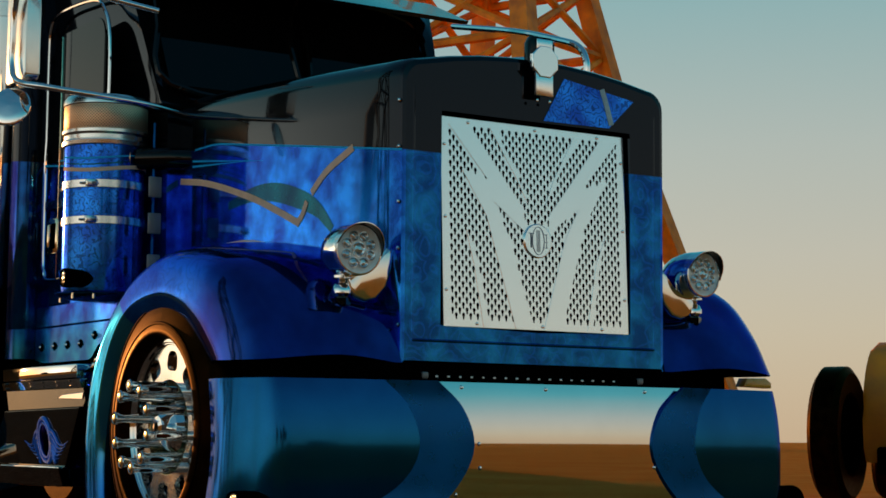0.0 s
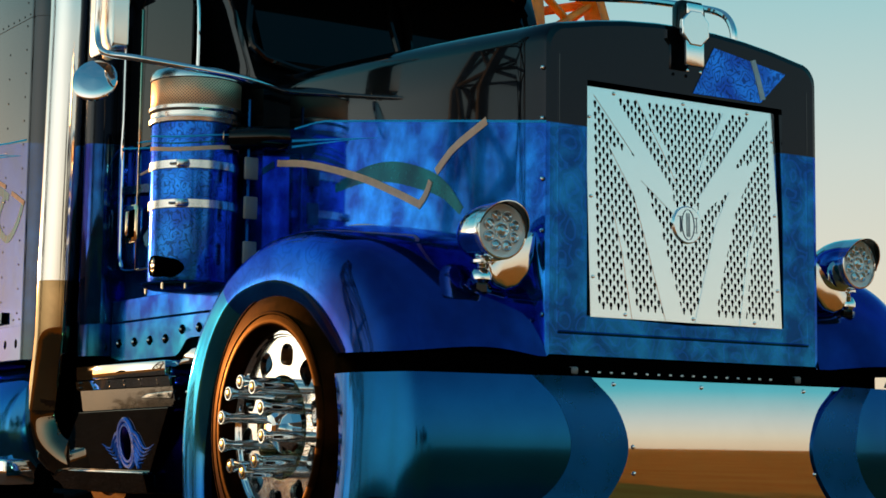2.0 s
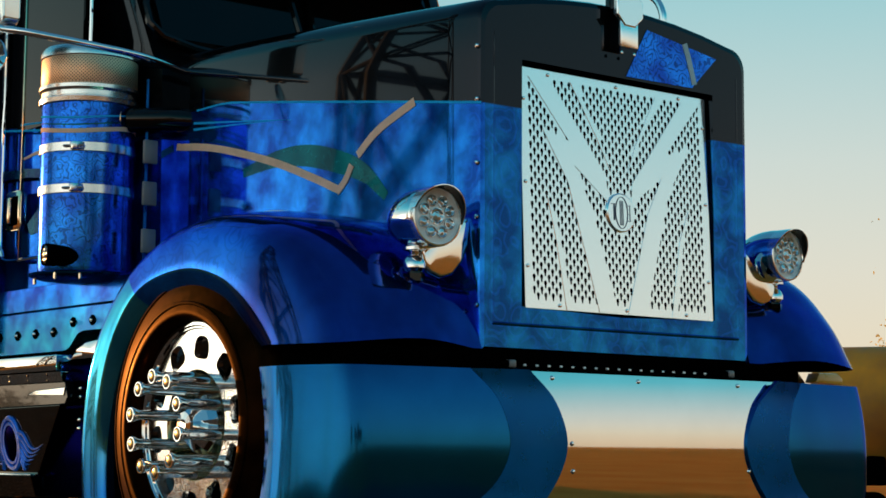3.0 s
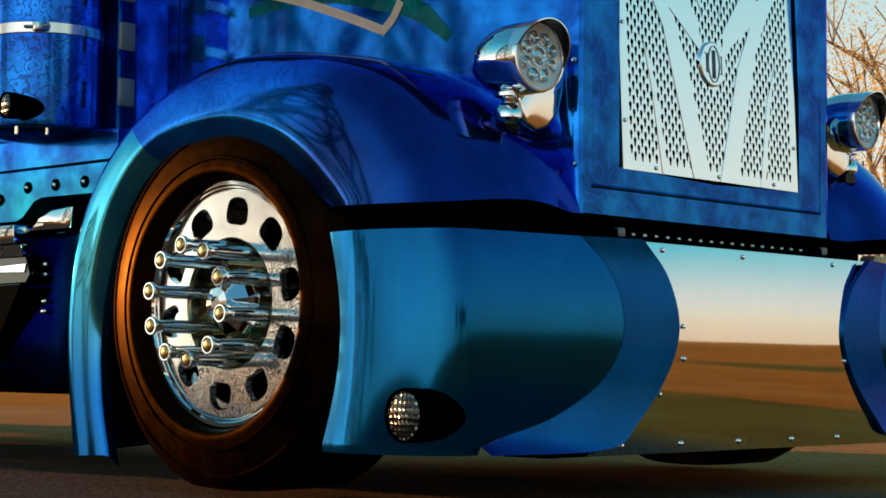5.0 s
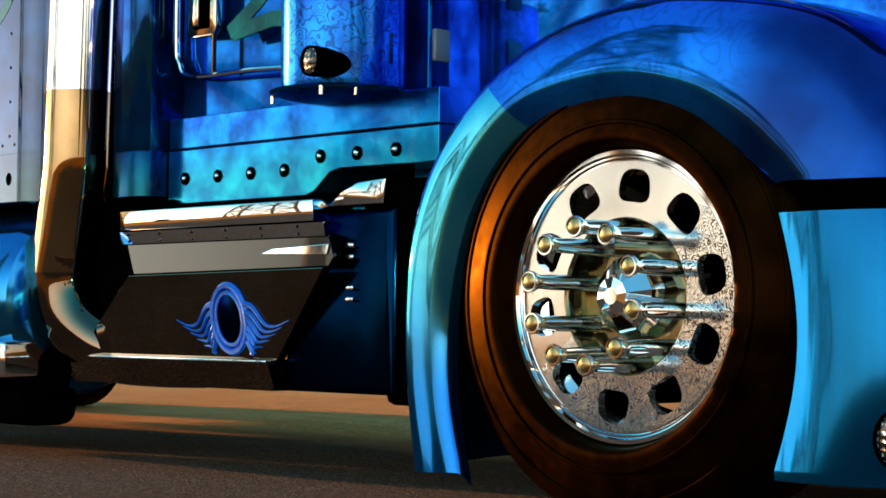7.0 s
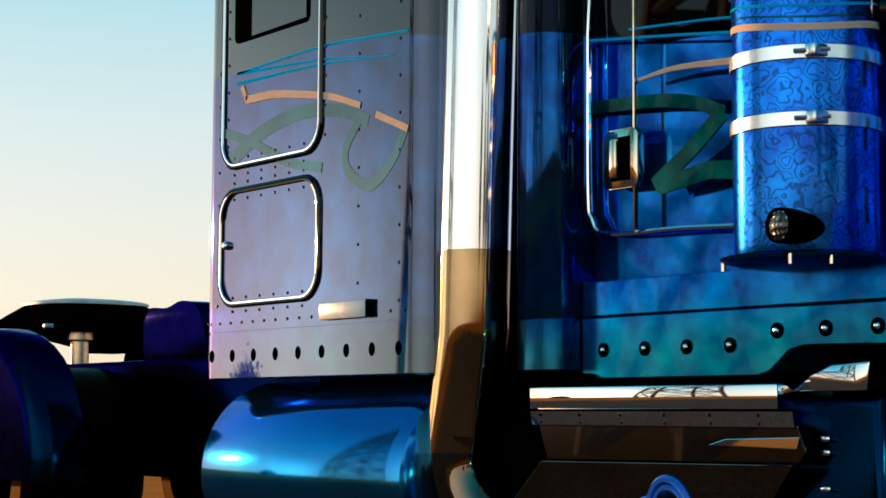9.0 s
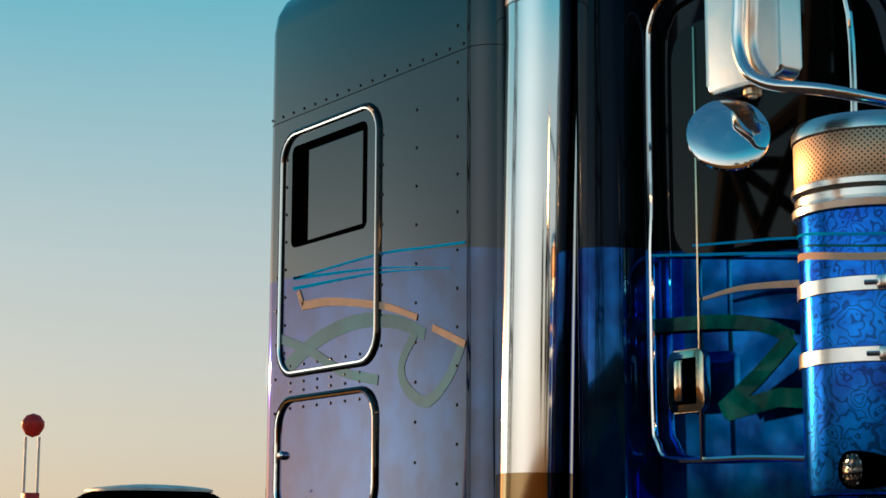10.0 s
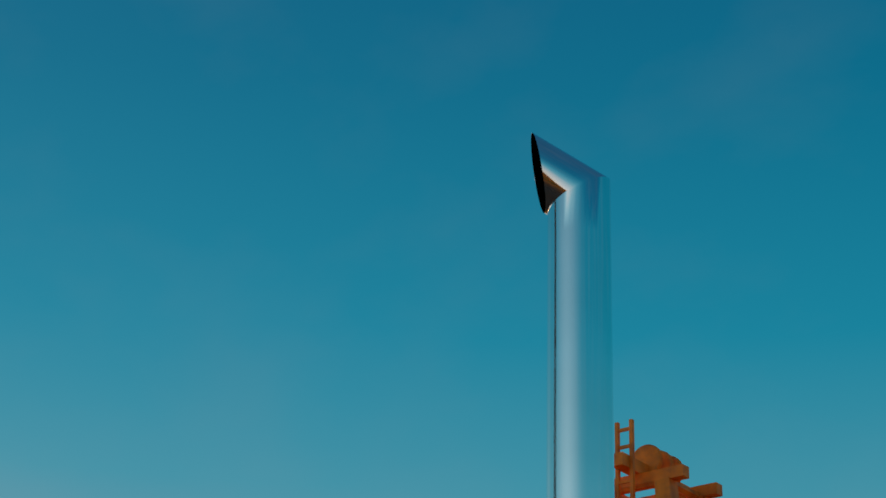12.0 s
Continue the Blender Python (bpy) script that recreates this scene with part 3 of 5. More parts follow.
for y in (-0.034, -0.030, 0.036):
    box(bm, 0.0108, 0.0128, y - 0.0008, y + 0.0008, 1.136, 1.188, 0.0005)
for y in (-0.006, 0.0, 0.006):
    box(bm, 0.0108, 0.0128, y - 0.0009, y + 0.0009, 1.122, 1.200, 0.0005)
for y0, y1, z in ((-0.044, -0.022, 1.188), (0.022, 0.040, 1.186), (0.022, 0.040, 1.138), (0.028, 0.040, 1.158)):
    box(bm, 0.0108, 0.0128, y0, y1, z - 0.0009, z + 0.0009, 0.0004)
part("badge_mark", bm, MARKBLUE, badge)
bm = BM()
tube(bm, [(0.0095, 0.057 * math.cos(t), 1.162 + 0.057 * math.sin(t)) for t in (2 * math.pi * k / 40 for k in range(40))], 0.0016, 6, True)
part("badge_rim", bm, MARKBLUE, badge)
bm = BM()
lathe(bm, [(0.0, 0.005), (0.005, 0.004), (0.006, 0.0)], "x", (0, 0, 0), 10)
screw = finish("screw", bm, CHROME)
for u, v in [(0.13, 0), (0.5, 0), (0.86, 0), (0.16, 1), (0.52, 1), (0.86, 1), (0, 0.12), (0, 0.48), (0, 0.84), (1, 0.12), (1, 0.48), (1, 0.84)]:
    y = -GW / 2 + 0.013 + u * (GW - 0.026)
    z = GZ1 - 0.013 - v * (GZ1 - GZ0 - 0.026)
    part("screw", screw, None, guard, at=pose(0.004, y, z))

# hood ornament
bm = BM()
prism(bm, [(-0.008 + 0.061 * math.cos(radians(22.5 + 45 * k)), 1.803 + 0.062 * math.sin(radians(22.5 + 45 * k))) for k in range(8)], "x", 0.042, 0.062, 0.004)
ornament = part("hood_ornament", bm, GUARD, truck, "bright eight-sided ornament on a short stem", angle=20)
bm = BM()
box(bm, 0.044, 0.058, -0.046, 0.030, 1.678, 1.765, 0.004)
part("stem", bm, GUARD, ornament)
bm = BM()
box(bm, 0.046, 0.060, -0.042, 0.026, 1.845, 1.885, 0.004)
part("crown_plate", bm, GUARD, ornament)
bm = BM()
prism(bm, [(-0.062, 1.80), (-0.062, 1.875), (-0.048, 1.898), (0.032, 1.898), (0.048, 1.875), (0.048, 1.80)], "x", 0.0, 0.045, 0.008)
part("cap", bm, GLOSSBLACK, ornament)
for y in (-0.035, 0.02):
    part("screw", screw, None, ornament, at=pose(0.046, y, 1.662))
# chrome rail along the far side of the hood top
bm = BM()
tube(bm, curve_through([(-1.1, 0.36, 2.20), (-0.6, 0.32, 2.08), (-0.28, 0.30, 1.985), (-0.15, 0.30, 1.935), (-0.10, 0.30, 1.87), (-0.10, 0.30, 1.79)]), 0.013)
part("hood_rail", bm, CHROME, truck)

# pinstripes on the hood side
def on_hood(x, z):
    return (x, -hood_side(x), z)


bm = BM()
ribbon(bm, [on_hood(x, 1.44 + 0.185 * min(1, -x / 1.3)) for x in (0.02 - 0.08 * k for k in range(20))], 0.007, (0, -1, 0))
ribbon(bm, [on_hood(-1.52 + 0.62 * k / 8, 1.582 - 0.074 * k / 8) for k in range(9)], lambda t: 0.008 * (1.1 - t), (0, -1, 0))
ribbon(bm, [on_hood(-1.52 + 0.55 * k / 8, 1.559 - 0.042 * k / 8) for k in range(9)], lambda t: 0.008 * (1.1 - t), (0, -1, 0))
part("cyan_pinstripe", bm, CYANLINE, hood)
bm = BM()
ribbon(bm, curve_through([on_hood(-1.64, 1.512), on_hood(-1.36, 1.47), on_hood(-1.01, 1.381), on_hood(-0.77, 1.298), on_hood(-0.638, 1.246)]), 0.026, (0, -1, 0), 0.002)
ribbon(bm, curve_through([on_hood(-0.642, 1.238), on_hood(-0.60, 1.272), on_hood(-0.57, 1.318)]), 0.026, (0, -1, 0), 0.0025)
ribbon(bm, curve_through([on_hood(-0.54, 1.345), on_hood(-0.44, 1.413), on_hood(-0.27, 1.48)]), 0.028, (0, -1, 0), 0.002)
part("gold_stripe", bm, GOLDLINE, hood)
bm = BM()
ribbon(bm, curve_through([on_hood(-1.18, 1.36), on_hood(-0.98, 1.385), on_hood(-0.80, 1.375), on_hood(-0.62, 1.33), on_hood(-0.50, 1.28), on_hood(-0.40, 1.20)]), lambda t: 0.03 + 0.045 * math.sin(math.pi * t), (0, -1, 0), 0.0008)
part("green_ribbon", bm, GREENLINE, hood)
bm = BM()
lathe(bm, [(0.0, -0.006), (0.006, -0.004), (0.008, 0.0)], "y", (0, 0, 0), 10)
rivet = finish("rivet", bm, CHROME)
for z in (0.84, 1.1, 1.26, 1.45, 1.61):
    part("hood_bolt", rivet, None, hood, at=pose(0.0, -0.583, z))

# the guard leans back a little inside its opening
for ob in [guard] + list(guard.children_recursive):
    if not ob.matrix_basis.is_identity:
        ob.matrix_basis = Matrix.Translation((0.012 - 0.042 * (ob.matrix_basis.translation.z - 0.84), 0, 0)) @ ob.matrix_basis
        continue
    for v in ob.data.vertices:
        v.co.x += 0.012 - 0.042 * (v.co.z - 0.84)


# ---- front fenders ----
def fender(side):
    lip = [(-1.15, 0.09), (-1.195, 0.30), (-1.19, 0.53), (-1.11, 0.74), (-0.955, 0.876), (-0.70, 0.912), (-0.516, 0.872), (-0.40, 0.80), (-0.32, 0.735), (-0.285, 0.708)]
    brow = [(-1.285, 0.09), (-1.318, 0.36), (-1.305, 0.66), (-1.205, 0.875), (-1.01, 1.035), (-0.75, 1.105), (-0.48, 1.09), (-0.23, 1.02), (-0.07, 0.87), (0.03, 0.708)]
    root = [(-1.29, 0.09), (-1.325, 0.38), (-1.31, 0.72), (-1.22, 0.98), (-1.02, 1.15), (-0.80, 1.185), (-0.55, 1.14), (-0.30, 1.06), (-0.06, 0.90), (0.02, 0.708)]
    L, B, R = (curve_through(q, 6) for q in (lip, brow, root))
    rings = []
    for i, (l, b, r) in enumerate(zip(L, B, R)):
        f = i / (len(L) - 1)
        sec = [(l.x * 0.985 - 0.0105, -1.10, l.y - 0.03), (l.x, -1.135, l.y), (l.x * 0.6 + b.x * 0.4, -1.150, l.y * 0.6 + b.y * 0.4)]
        yb = -1.135 + 0.04 * min(1, max(0, (f - 0.15) / 0.3))
        sec += [(b.x, yb, b.y)]
        mx, mz = b.x * 0.5 + r.x * 0.5, b.y * 0.5 + r.y * 0.5
        sec += [(mx + 0.05 * max(0, (f - 0.6) / 0.4), -0.84, mz + 0.02), (r.x, -0.575 - 0.025 * min(1, (1 - f) * 5), r.y)]
        rings.append([(p.x, p.y * side, p.z) for p in curve_through([Vector(q) for q in sec], 5)])
    bm = BM()
    loft(bm, rings, False)
    return part("front_fender", bm, FENDER, truck, "bulging full-wrap fender faded from blue to turquoise, shade painted at its front", angle=50)


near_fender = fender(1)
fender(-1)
bm = BM()
tube(bm, curve_through([(-1.05, -0.715, 1.192), (-0.86, -0.70, 1.188), (-0.60, -0.68, 1.137), (-0.575, -0.70, 1.105), (-0.515, -0.715, 1.0)], 6), 0.007, 8)
part("fender_trim", bm, GOLDLINE, near_fender)


# ---- wheels ----
def wheel_parts(parent, cx, cy, cz, radius, width, face, spikes=True):
    """face is +1 when the outer side looks along -y."""
    R = radius
    o = face
    m = pose(cx, cy, cz) @ Matrix.Diagonal((1, o, 1, 1))
    bm = BM()
    prof = [(0.30, 0.02), (0.312, -0.005), (0.318, -0.030), (0.322, -0.047), (0.328, -0.054), (0.334, -0.056), (0.345, -0.055), (0.360, -0.052), (0.363, -0.055), (0.369, -0.0535), (0.372, -0.049), (0.39, -0.044), (0.41, -0.038), (0.43, -0.031), (0.434, -0.034), (0.442, -0.031), (0.446, -0.026), (0.462, -0.017), (0.478, -0.004), (R - 0.004, 0.012)]
    for k in range(5):
        h = 0.03 + k * (width - 0.06) / 5
        prof += [(R, h), (R, h + 0.03), (R - 0.012, h + 0.033), (R - 0.012, h + 0.041)]
    prof += [(R - 0.004, width - 0.02), (0.46, width + 0.02), (0.40, width + 0.02), (0.31, width - 0.03), (0.30, width - 0.03)]
    lathe(bm, prof, "y", (0, 0, 0), 72)
    for v in bm.verts:
        if v.co.z < -R + 0.03:
            v.co.z = -R + 0.03 + (v.co.z + R - 0.03) * 0.35
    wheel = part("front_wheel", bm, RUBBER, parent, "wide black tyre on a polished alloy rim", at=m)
    # rim: lip and barrel
    bm = BM()
    lathe(bm, [(0.300, 0.035), (0.306, 0.006), (0.311, -0.004), (0.310, -0.012), (0.301, -0.012), (0.297, -0.006), (0.293, -0.006), (0.290, 0.001), (0.2865, 0.001)], "y", (0, 0, 0), 72)
    lathe(bm, [(0.284, 0.035), (0.26, 0.05), (0.25, 0.22)], "y", (0, 0, 0), 72)
    part("rim_lip", bm, CHROME, wheel)
    # disc with ten hand holes
    bm = BM()
    r0, r1, N = 0.168, 0.2865, 24
    for s in range(10):
        a0 = radians(36 * s + 11)

        def polar(rr, aa, d):
            return (rr * math.cos(aa), d, rr * math.sin(aa))

        border, hole, inner = [], [], []
        for k in range(N):
            t = 2 * math.pi * k / N + math.pi / 4
            c, q = math.cos(t), math.sin(t)
            mm = 1 / max(abs(c), abs(q))
            rr, aa = (r0 + r1) / 2 + c * mm * (r1 - r0) / 2, a0 + q * mm * radians(18)
            border.append((rr, aa))
            pw = (abs(c) ** 3.2 + abs(q) ** 3.2) ** (-1 / 3.2)
            rh, th = 0.235 + c * pw * 0.035, q * pw * (0.042 - 0.010 * c) / 0.235
            hole.append((rh, a0 + th))
        levels = []
        for f in (0, 0.35, 0.7, 1):
            levels.append([polar(b[0] + (h[0] - b[0]) * f, b[1] + (h[1] - b[1]) * f, 0.0) for b, h in zip(border, hole)])
        levels.append([polar(h[0], h[1], 0.022) for h in hole])
        loft(bm, levels, True)
    bmesh.ops.remove_doubles(bm, verts=bm.verts, dist=0.0004)
    part("rim_disc", bm, ALLOY, wheel, "engraved polished disc with ten hand holes", smooth=False)
    bm = BM()
    lathe(bm, [(0.169, 0.0005), (0.166, 0.001), (0.163, 0.004), (0.161, 0.010), (0.157, 0.06), (0.0, 0.06)], "y", (0, 0, 0), 56)
    part("hub_recess", bm, RECESS, wheel)
    bm = BM()
    rings = []
    for r, d in ((0.098, 0.06), (0.092, 0.025), (0.078, 0.0), (0.046, -0.034), (0.040, -0.040), (0.018, -0.044)):
        rings.append([(r * math.cos(t), d, r * math.sin(t)) for t in (2 * math.pi * (k + 0.3) / 10 for k in range(10))])
    loft(bm, rings, True, (False, True))
    part("hub_cap", bm, CHROME, wheel, "faceted polished hub cap", smooth=False)
    if spikes:
        bm = BM()
        lathe(bm, [(0.024, 0.10), (0.024, 0.07), (0.0185, 0.055), (0.0165, -0.08), (0.0150, -0.108), (0.0165, -0.122), (0.0225, -0.135), (0.0235, -0.141), (0.0215, -0.145), (0.0185, -0.145), (0.0175, -0.142), (0.0, -0.142)], "y", (0, 0, 0), 20)
        spike = finish("lug_nut_cover", bm, CHROME)
        bm = BM()
        lathe(bm, [(0.0172, -0.1425), (0.012, -0.1445), (0.0, -0.1445)], "y", (0, 0, 0), 16)
        tipm = finish("lug_tip", bm, OLIVEBRASS)
        for k in range(10):
            t = radians(SPIKE_PHASE + 36 * k)
            at = pose(0.143 * math.cos(t), 0, 0.143 * math.sin(t))
            part("lug_nut_cover", spike, None, wheel, at=at)
            part("lug_tip", tipm, None, wheel, at=at)
    return wheel


SPIKE_PHASE = 96.0
wheel_parts(truck, -0.698, -1.10, 0.49, 0.49, 0.27, 1)
wheel_parts(truck, -0.698, 1.10, 0.49, 0.49, 0.27, -1, False)


# ---- bumper ----
def wing(side):
    def fx(z):
        d = (z - 0.44) / 0.21
        return 0.166 - (0.031 * d * d if d > 0 else 0.012 * d * d)
    def sweep(y):
        return 0.075 * max(0.0, (abs(y) - 0.59) / 0.51) ** 1.3

    edge = curve_through([(-0.705, 0.648), (-0.625, 0.56), (-0.593, 0.43), (-0.655, 0.315), (-0.80, 0.225), (-0.95, 0.178), (-1.01, 0.155)], 6)
    far = curve_through([(-0.53, 0.648), (-0.43, 0.56), (-0.383, 0.44), (-0.43, 0.325), (-0.55, 0.205), (-0.66, 0.145), (-1.01, 0.137)], 6)
    YF, CR = -1.02, 0.10
    bm = BM()
    # rows run from the inner edge over the front, round the corner and back to the tyre
    rings = []
    for i, p in enumerate(edge):
        zc, x0 = p.y, fx(p.y)
        row = []
        for k in range(9):
            y = p.x + (YF - p.x) * k / 8
            row.append((x0 - sweep(y), y * side, zc))
        xc = x0 - sweep(YF)
        for k in range(1, 9):
            t = radians(80 * k / 8)
            row.append((xc - CR + CR * math.cos(t), (YF - CR * math.sin(t)) * side, zc))
        back = -0.268 + 0.05 * math.sin(math.pi * min(1, max(0, (zc - 0.14) / 0.51)))
        xs = row[-1][0]
        ys = YF - CR * math.sin(radians(80))
        for f in (0.1, 0.2, 0.35, 0.5, 0.62, 0.7, 0.78, 0.86, 0.93, 1):
            x = xs + (back - xs) * f
            y = -1.166 + ((ys + 1.166) * ((f - 0.62) / 0.62) ** 2 if f < 0.62 else 0.012 * ((f - 0.62) / 0.38) ** 2)
            row.append((x, y * side, zc))
        flare = 0.04 * (0.648 - zc)
        row = [(q[0], q[1] - side * flare * min(1, max(0, (abs(q[1]) - 1.0) / 0.12)), q[2]) for q in row]
        row.append((back - 0.012, (-1.09 - flare) * side, zc))
        rings.append(row)
    rings.append([(q[0] - (0.0 if k > 8 else 0.01), q[1], 0.137) for k, q in enumerate(rings[-1])])
    loft(bm, rings, False)
    # top return
    top = [(q[0], q[1], q[2]) for q in rings[0]]
    loft(bm, [top, [(max(q[0] - 0.05, -0.25), q[1] * 0.97, 0.635) for q in top]], False)
    w = part("bumper_wing", bm, TEAL, truck, "curved turquoise-blue painted bumper end", angle=45)
    bm = BM()
    a = [(fx(p.y) - sweep(p.x) + 0.001, p.x * side, p.y) for p in edge]
    b = [(0.176 - sweep(p.x), p.x * side, p.y) for p in far]
    c = [(q[0] - 0.016, q[1], q[2]) for q in b]
    loft(bm, [a, b, c], False)
    part("wing_flange", bm, FLANGE, w, angle=60)
    return w


near_wing = wing(1)
far_wing = wing(-1)
bm = BM()
arc = [tuple(p) for p in curve_through([(-0.545, 0.646), (-0.445, 0.56), (-0.398, 0.44), (-0.445, 0.325), (-0.565, 0.205), (-0.675, 0.145), (-0.70, 0.128)], 5)]


def plate_x(z):
    d = (z - PLATE_MID) / 0.29
    return 0.168 - (0.050 * d * d if d > 0 else 0.012 * d * d)


PLATE_MID = 0.45
for face in (0.0, -0.017):
    rings = []
    for y, z in arc:
        rings.append([(plate_x(z) + face, y + (-2 * y) * k / 6, z) for k in range(7)])
    loft(bm, rings, False)
plate = part("bumper_plate", bm, STEEL, truck, "gently bowed mirror-polished steel bumper centre")
bm = BM()
lathe(bm, [(0.0, 0.006), (0.005, 0.005), (0.0075, 0.0)], "x", (0, 0, 0), 10)
pbolt = finish("plate_bolt", bm, CHROME)
for y, z in [(-0.45, 0.272), (-0.355, 0.36), (-0.36, 0.44), (-0.59, 0.15), (-0.35, 0.15), (-0.10, 0.15), (0.15, 0.15), (0.38, 0.15), (0.40, 0.36), (-0.07, 0.628), (0.37, 0.628), (-0.42, 0.628)]:
    part("plate_bolt", pbolt, None, plate, at=pose(plate_x(z), y, z))
# black blocks put where the gap above and behind the bumper is shaded
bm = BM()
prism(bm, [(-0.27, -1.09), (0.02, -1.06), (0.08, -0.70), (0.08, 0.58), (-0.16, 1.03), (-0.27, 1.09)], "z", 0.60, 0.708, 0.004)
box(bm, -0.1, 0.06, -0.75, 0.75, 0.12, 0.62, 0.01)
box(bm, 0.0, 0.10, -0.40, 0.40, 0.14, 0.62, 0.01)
part("bumper_core", bm, BLACK, truck, "black filler standing in for the shaded gap between hood and bumper")
bm = BM()
box(bm, 0.10, 0.118, -0.56, 0.56, 0.652, 0.676, 0.003)
strip = part("light_strip", bm, BLACK, truck, "narrow black strip with small clear lamps")
bm = BM()
box(bm, 0, 0.006, -0.0042, 0.0042, -0.0030, 0.0030, 0.001, 1)
led = finish("led", bm, LEDWHITE)
for k in range(17):
    part("led", led, None, strip, at=pose(0.118, -0.50 + k * 0.047, 0.664))
for y in (-0.545, 0.375):
    bm = BM()
    box(bm, 0.10, 0.124, y - 0.012, y + 0.012, 0.655, 0.678, 0.005)
    part("corner_lamp", bm, GREYLATCH, strip)

bm = BM()
prism(bm, [(1.15, 0.672), (1.30, 0.668), (1.30, 0.690), (1.27, 0.708), (1.17, 0.706)], "x", -0.235, -0.18, 0.006)
part("amber_marker", bm, YELLOW, far_wing, "amber marker lens")


def bullet_lamp(name, parent, lens_at, axis, r, length, body_mat, lens_mat, label):
    """A bullet-shaped housing that looks along axis; the lens sits at its open end."""
    d = Vector(axis).normalized()
    m = Matrix.Translation(lens_at) @ Vector((0, -1, 0)).rotation_difference(d).to_matrix().to_4x4()
    bm = BM()
    prof = [(r * 0.97, -0.004), (r * 1.06, -0.008), (r * 1.1, 0.0), (r * 1.1, length * 0.15), (r * 1.02, length * 0.4), (r * 0.8, length * 0.7), (r * 0.45, length * 0.92), (0.0, length)]
    lathe(bm, prof, "y", (0, 0, 0), 32)
    ob = part(name, bm, body_mat, parent, label, at=m)
    bm = BM()
    lathe(bm, [(r * 0.98, -0.001), (r * 0.7, -0.006), (0.0, -0.009)], "y", (0, 0, 0), 32)
    part("lens", bm, lens_mat, ob)
    return ob, m


for side in (1, -1):
    bullet_lamp("side_lamp", near_wing if side == 1 else far_wing, (0.03, -1.20 * side, 0.228), (-0.06, -1.0 * side, 0.0), 0.055, 0.24, BLACK, STUDS, "dark bullet lamp with a studded clear lens")

# ---- headlamps ----
for side in (1, -1):
    LX, LY, LZ = 0.025, -0.755, 1.082
    m = pose(LX, LY * side, LZ) @ Vector((0, -1, 0)).rotation_difference(Vector((1, -0.06 * side, 0)).normalized()).to_matrix().to_4x4()
    bm = BM()
    lathe(bm, [(0.082, -0.006), (0.0855, -0.003), (0.087, 0.012), (0.089, 0.04), (0.088, 0.075), (0.082, 0.11), (0.070, 0.145), (0.052, 0.175), (0.026, 0.195), (0.0, 0.20)], "y", (0, 0, 0), 40)
    lamp = part("headlamp", bm, CHROME, truck, "round bullet headlamp on a chrome bracket", at=m)
    bm = BM()
    lathe(bm, [(0.0765, 0.012), (0.078, -0.004), (0.081, -0.011), (0.0855, -0.010), (0.0875, -0.002), (0.0875, 0.012)], "y", (0, 0, 0), 40)
    part("chrome_ring", bm, GUARD, lamp)
    # short peaked visor, with a black inner sheet for the shade inside
    for name, mat, r in (("visor", GUARD, 0.0865), ("visor_lining", GLOSSBLACK, 0.0835)):
        bm = BM()
        rings = []
        for k in range(21):
            t = radians(-12 + 180 * k / 20)
            ext = 0.040 * max(0.0, math.sin(t * 1.0 + 0.1)) ** 0.8 + 0.002
            rings.append([((r + dr) * math.cos(t), h, (r + dr) * math.sin(t)) for dr, h in ((0.0015, 0.012), (0.0015, -0.010 - ext), (-0.001, -0.010 - ext), (-0.001, 0.0))])
        loft(bm, rings, True, (True, True))
        part(name, bm, mat, lamp)
    bm = BM()
    lathe(bm, [(0.078, 0.004), (0.066, 0.0), (0.03, -0.003), (0.0, -0.004)], "y", (0, 0, 0), 40)
    part("reflector", bm, LEDWHITE, lamp, "pale clear lamp reflector")
    for k in range(9):
        t = radians(45 * k + 22)
        rr, cr = (0.0475, 0.0175) if k < 8 else (0.0, 0.026)
        bm = BM()
        lathe(bm, [(cr, 0.002), (cr * 0.97, -0.007), (cr * 0.85, -0.0075), (cr * 0.6, -0.0035), (cr * 0.35, -0.0055), (0.0, -0.0065)], "y", (rr * math.cos(t), -0.001, rr * math.sin(t)), 16)
        part("led_cell", bm, LENS, lamp)
    # smooth cast plate that cups the lamp from below and reaches in to the hood
    bm = BM()
    cup = [(LY - 0.005, 1.002), (LY + 0.02, 0.992), (LY + 0.06, 0.995), (LY + 0.10, 1.02), (LY + 0.135, 1.075), (LY + 0.15, 1.10), (LY + 0.175, 1.10), (LY + 0.165, 1.02), (LY + 0.145, 0.965), (LY + 0.105, 0.925), (LY + 0.06, 0.912), (LY + 0.02, 0.925), (LY - 0.005, 0.955)]
    prism(bm, [(a * side, b) for a, b in cup], "x", -0.055, -0.025, 0.011, 3)
    part("headlamp_bracket", bm, PIPE, truck, "smooth polished cast bracket", angle=50)
    # swivel stem: flange, ball and nut
    bm = BM()
    lathe(bm, [(0.0, 0.058), (0.022, 0.056), (0.034, 0.048), (0.034, 0.040), (0.016, 0.034), (0.014, 0.026), (0.026, 0.018), (0.034, 0.002), (0.033, -0.012), (0.024, -0.024)], "z", (LX - 0.074, (LY - 0.019) * side, 0.950), 24)
    stem = part("swivel_stem", bm, PIPE, truck, "polished ball-shaped swivel stem")
    bm = BM()
    lathe(bm, [(0.026, -0.022), (0.032, -0.028), (0.032, -0.050), (0.022, -0.060), (0.0, -0.062)], "z", (LX - 0.074, (LY - 0.019) * side, 0.950), 6)
    part("stem_nut", bm, GLOSSBLACK, stem, smooth=False)

# ---- cab ----
bm = BM()
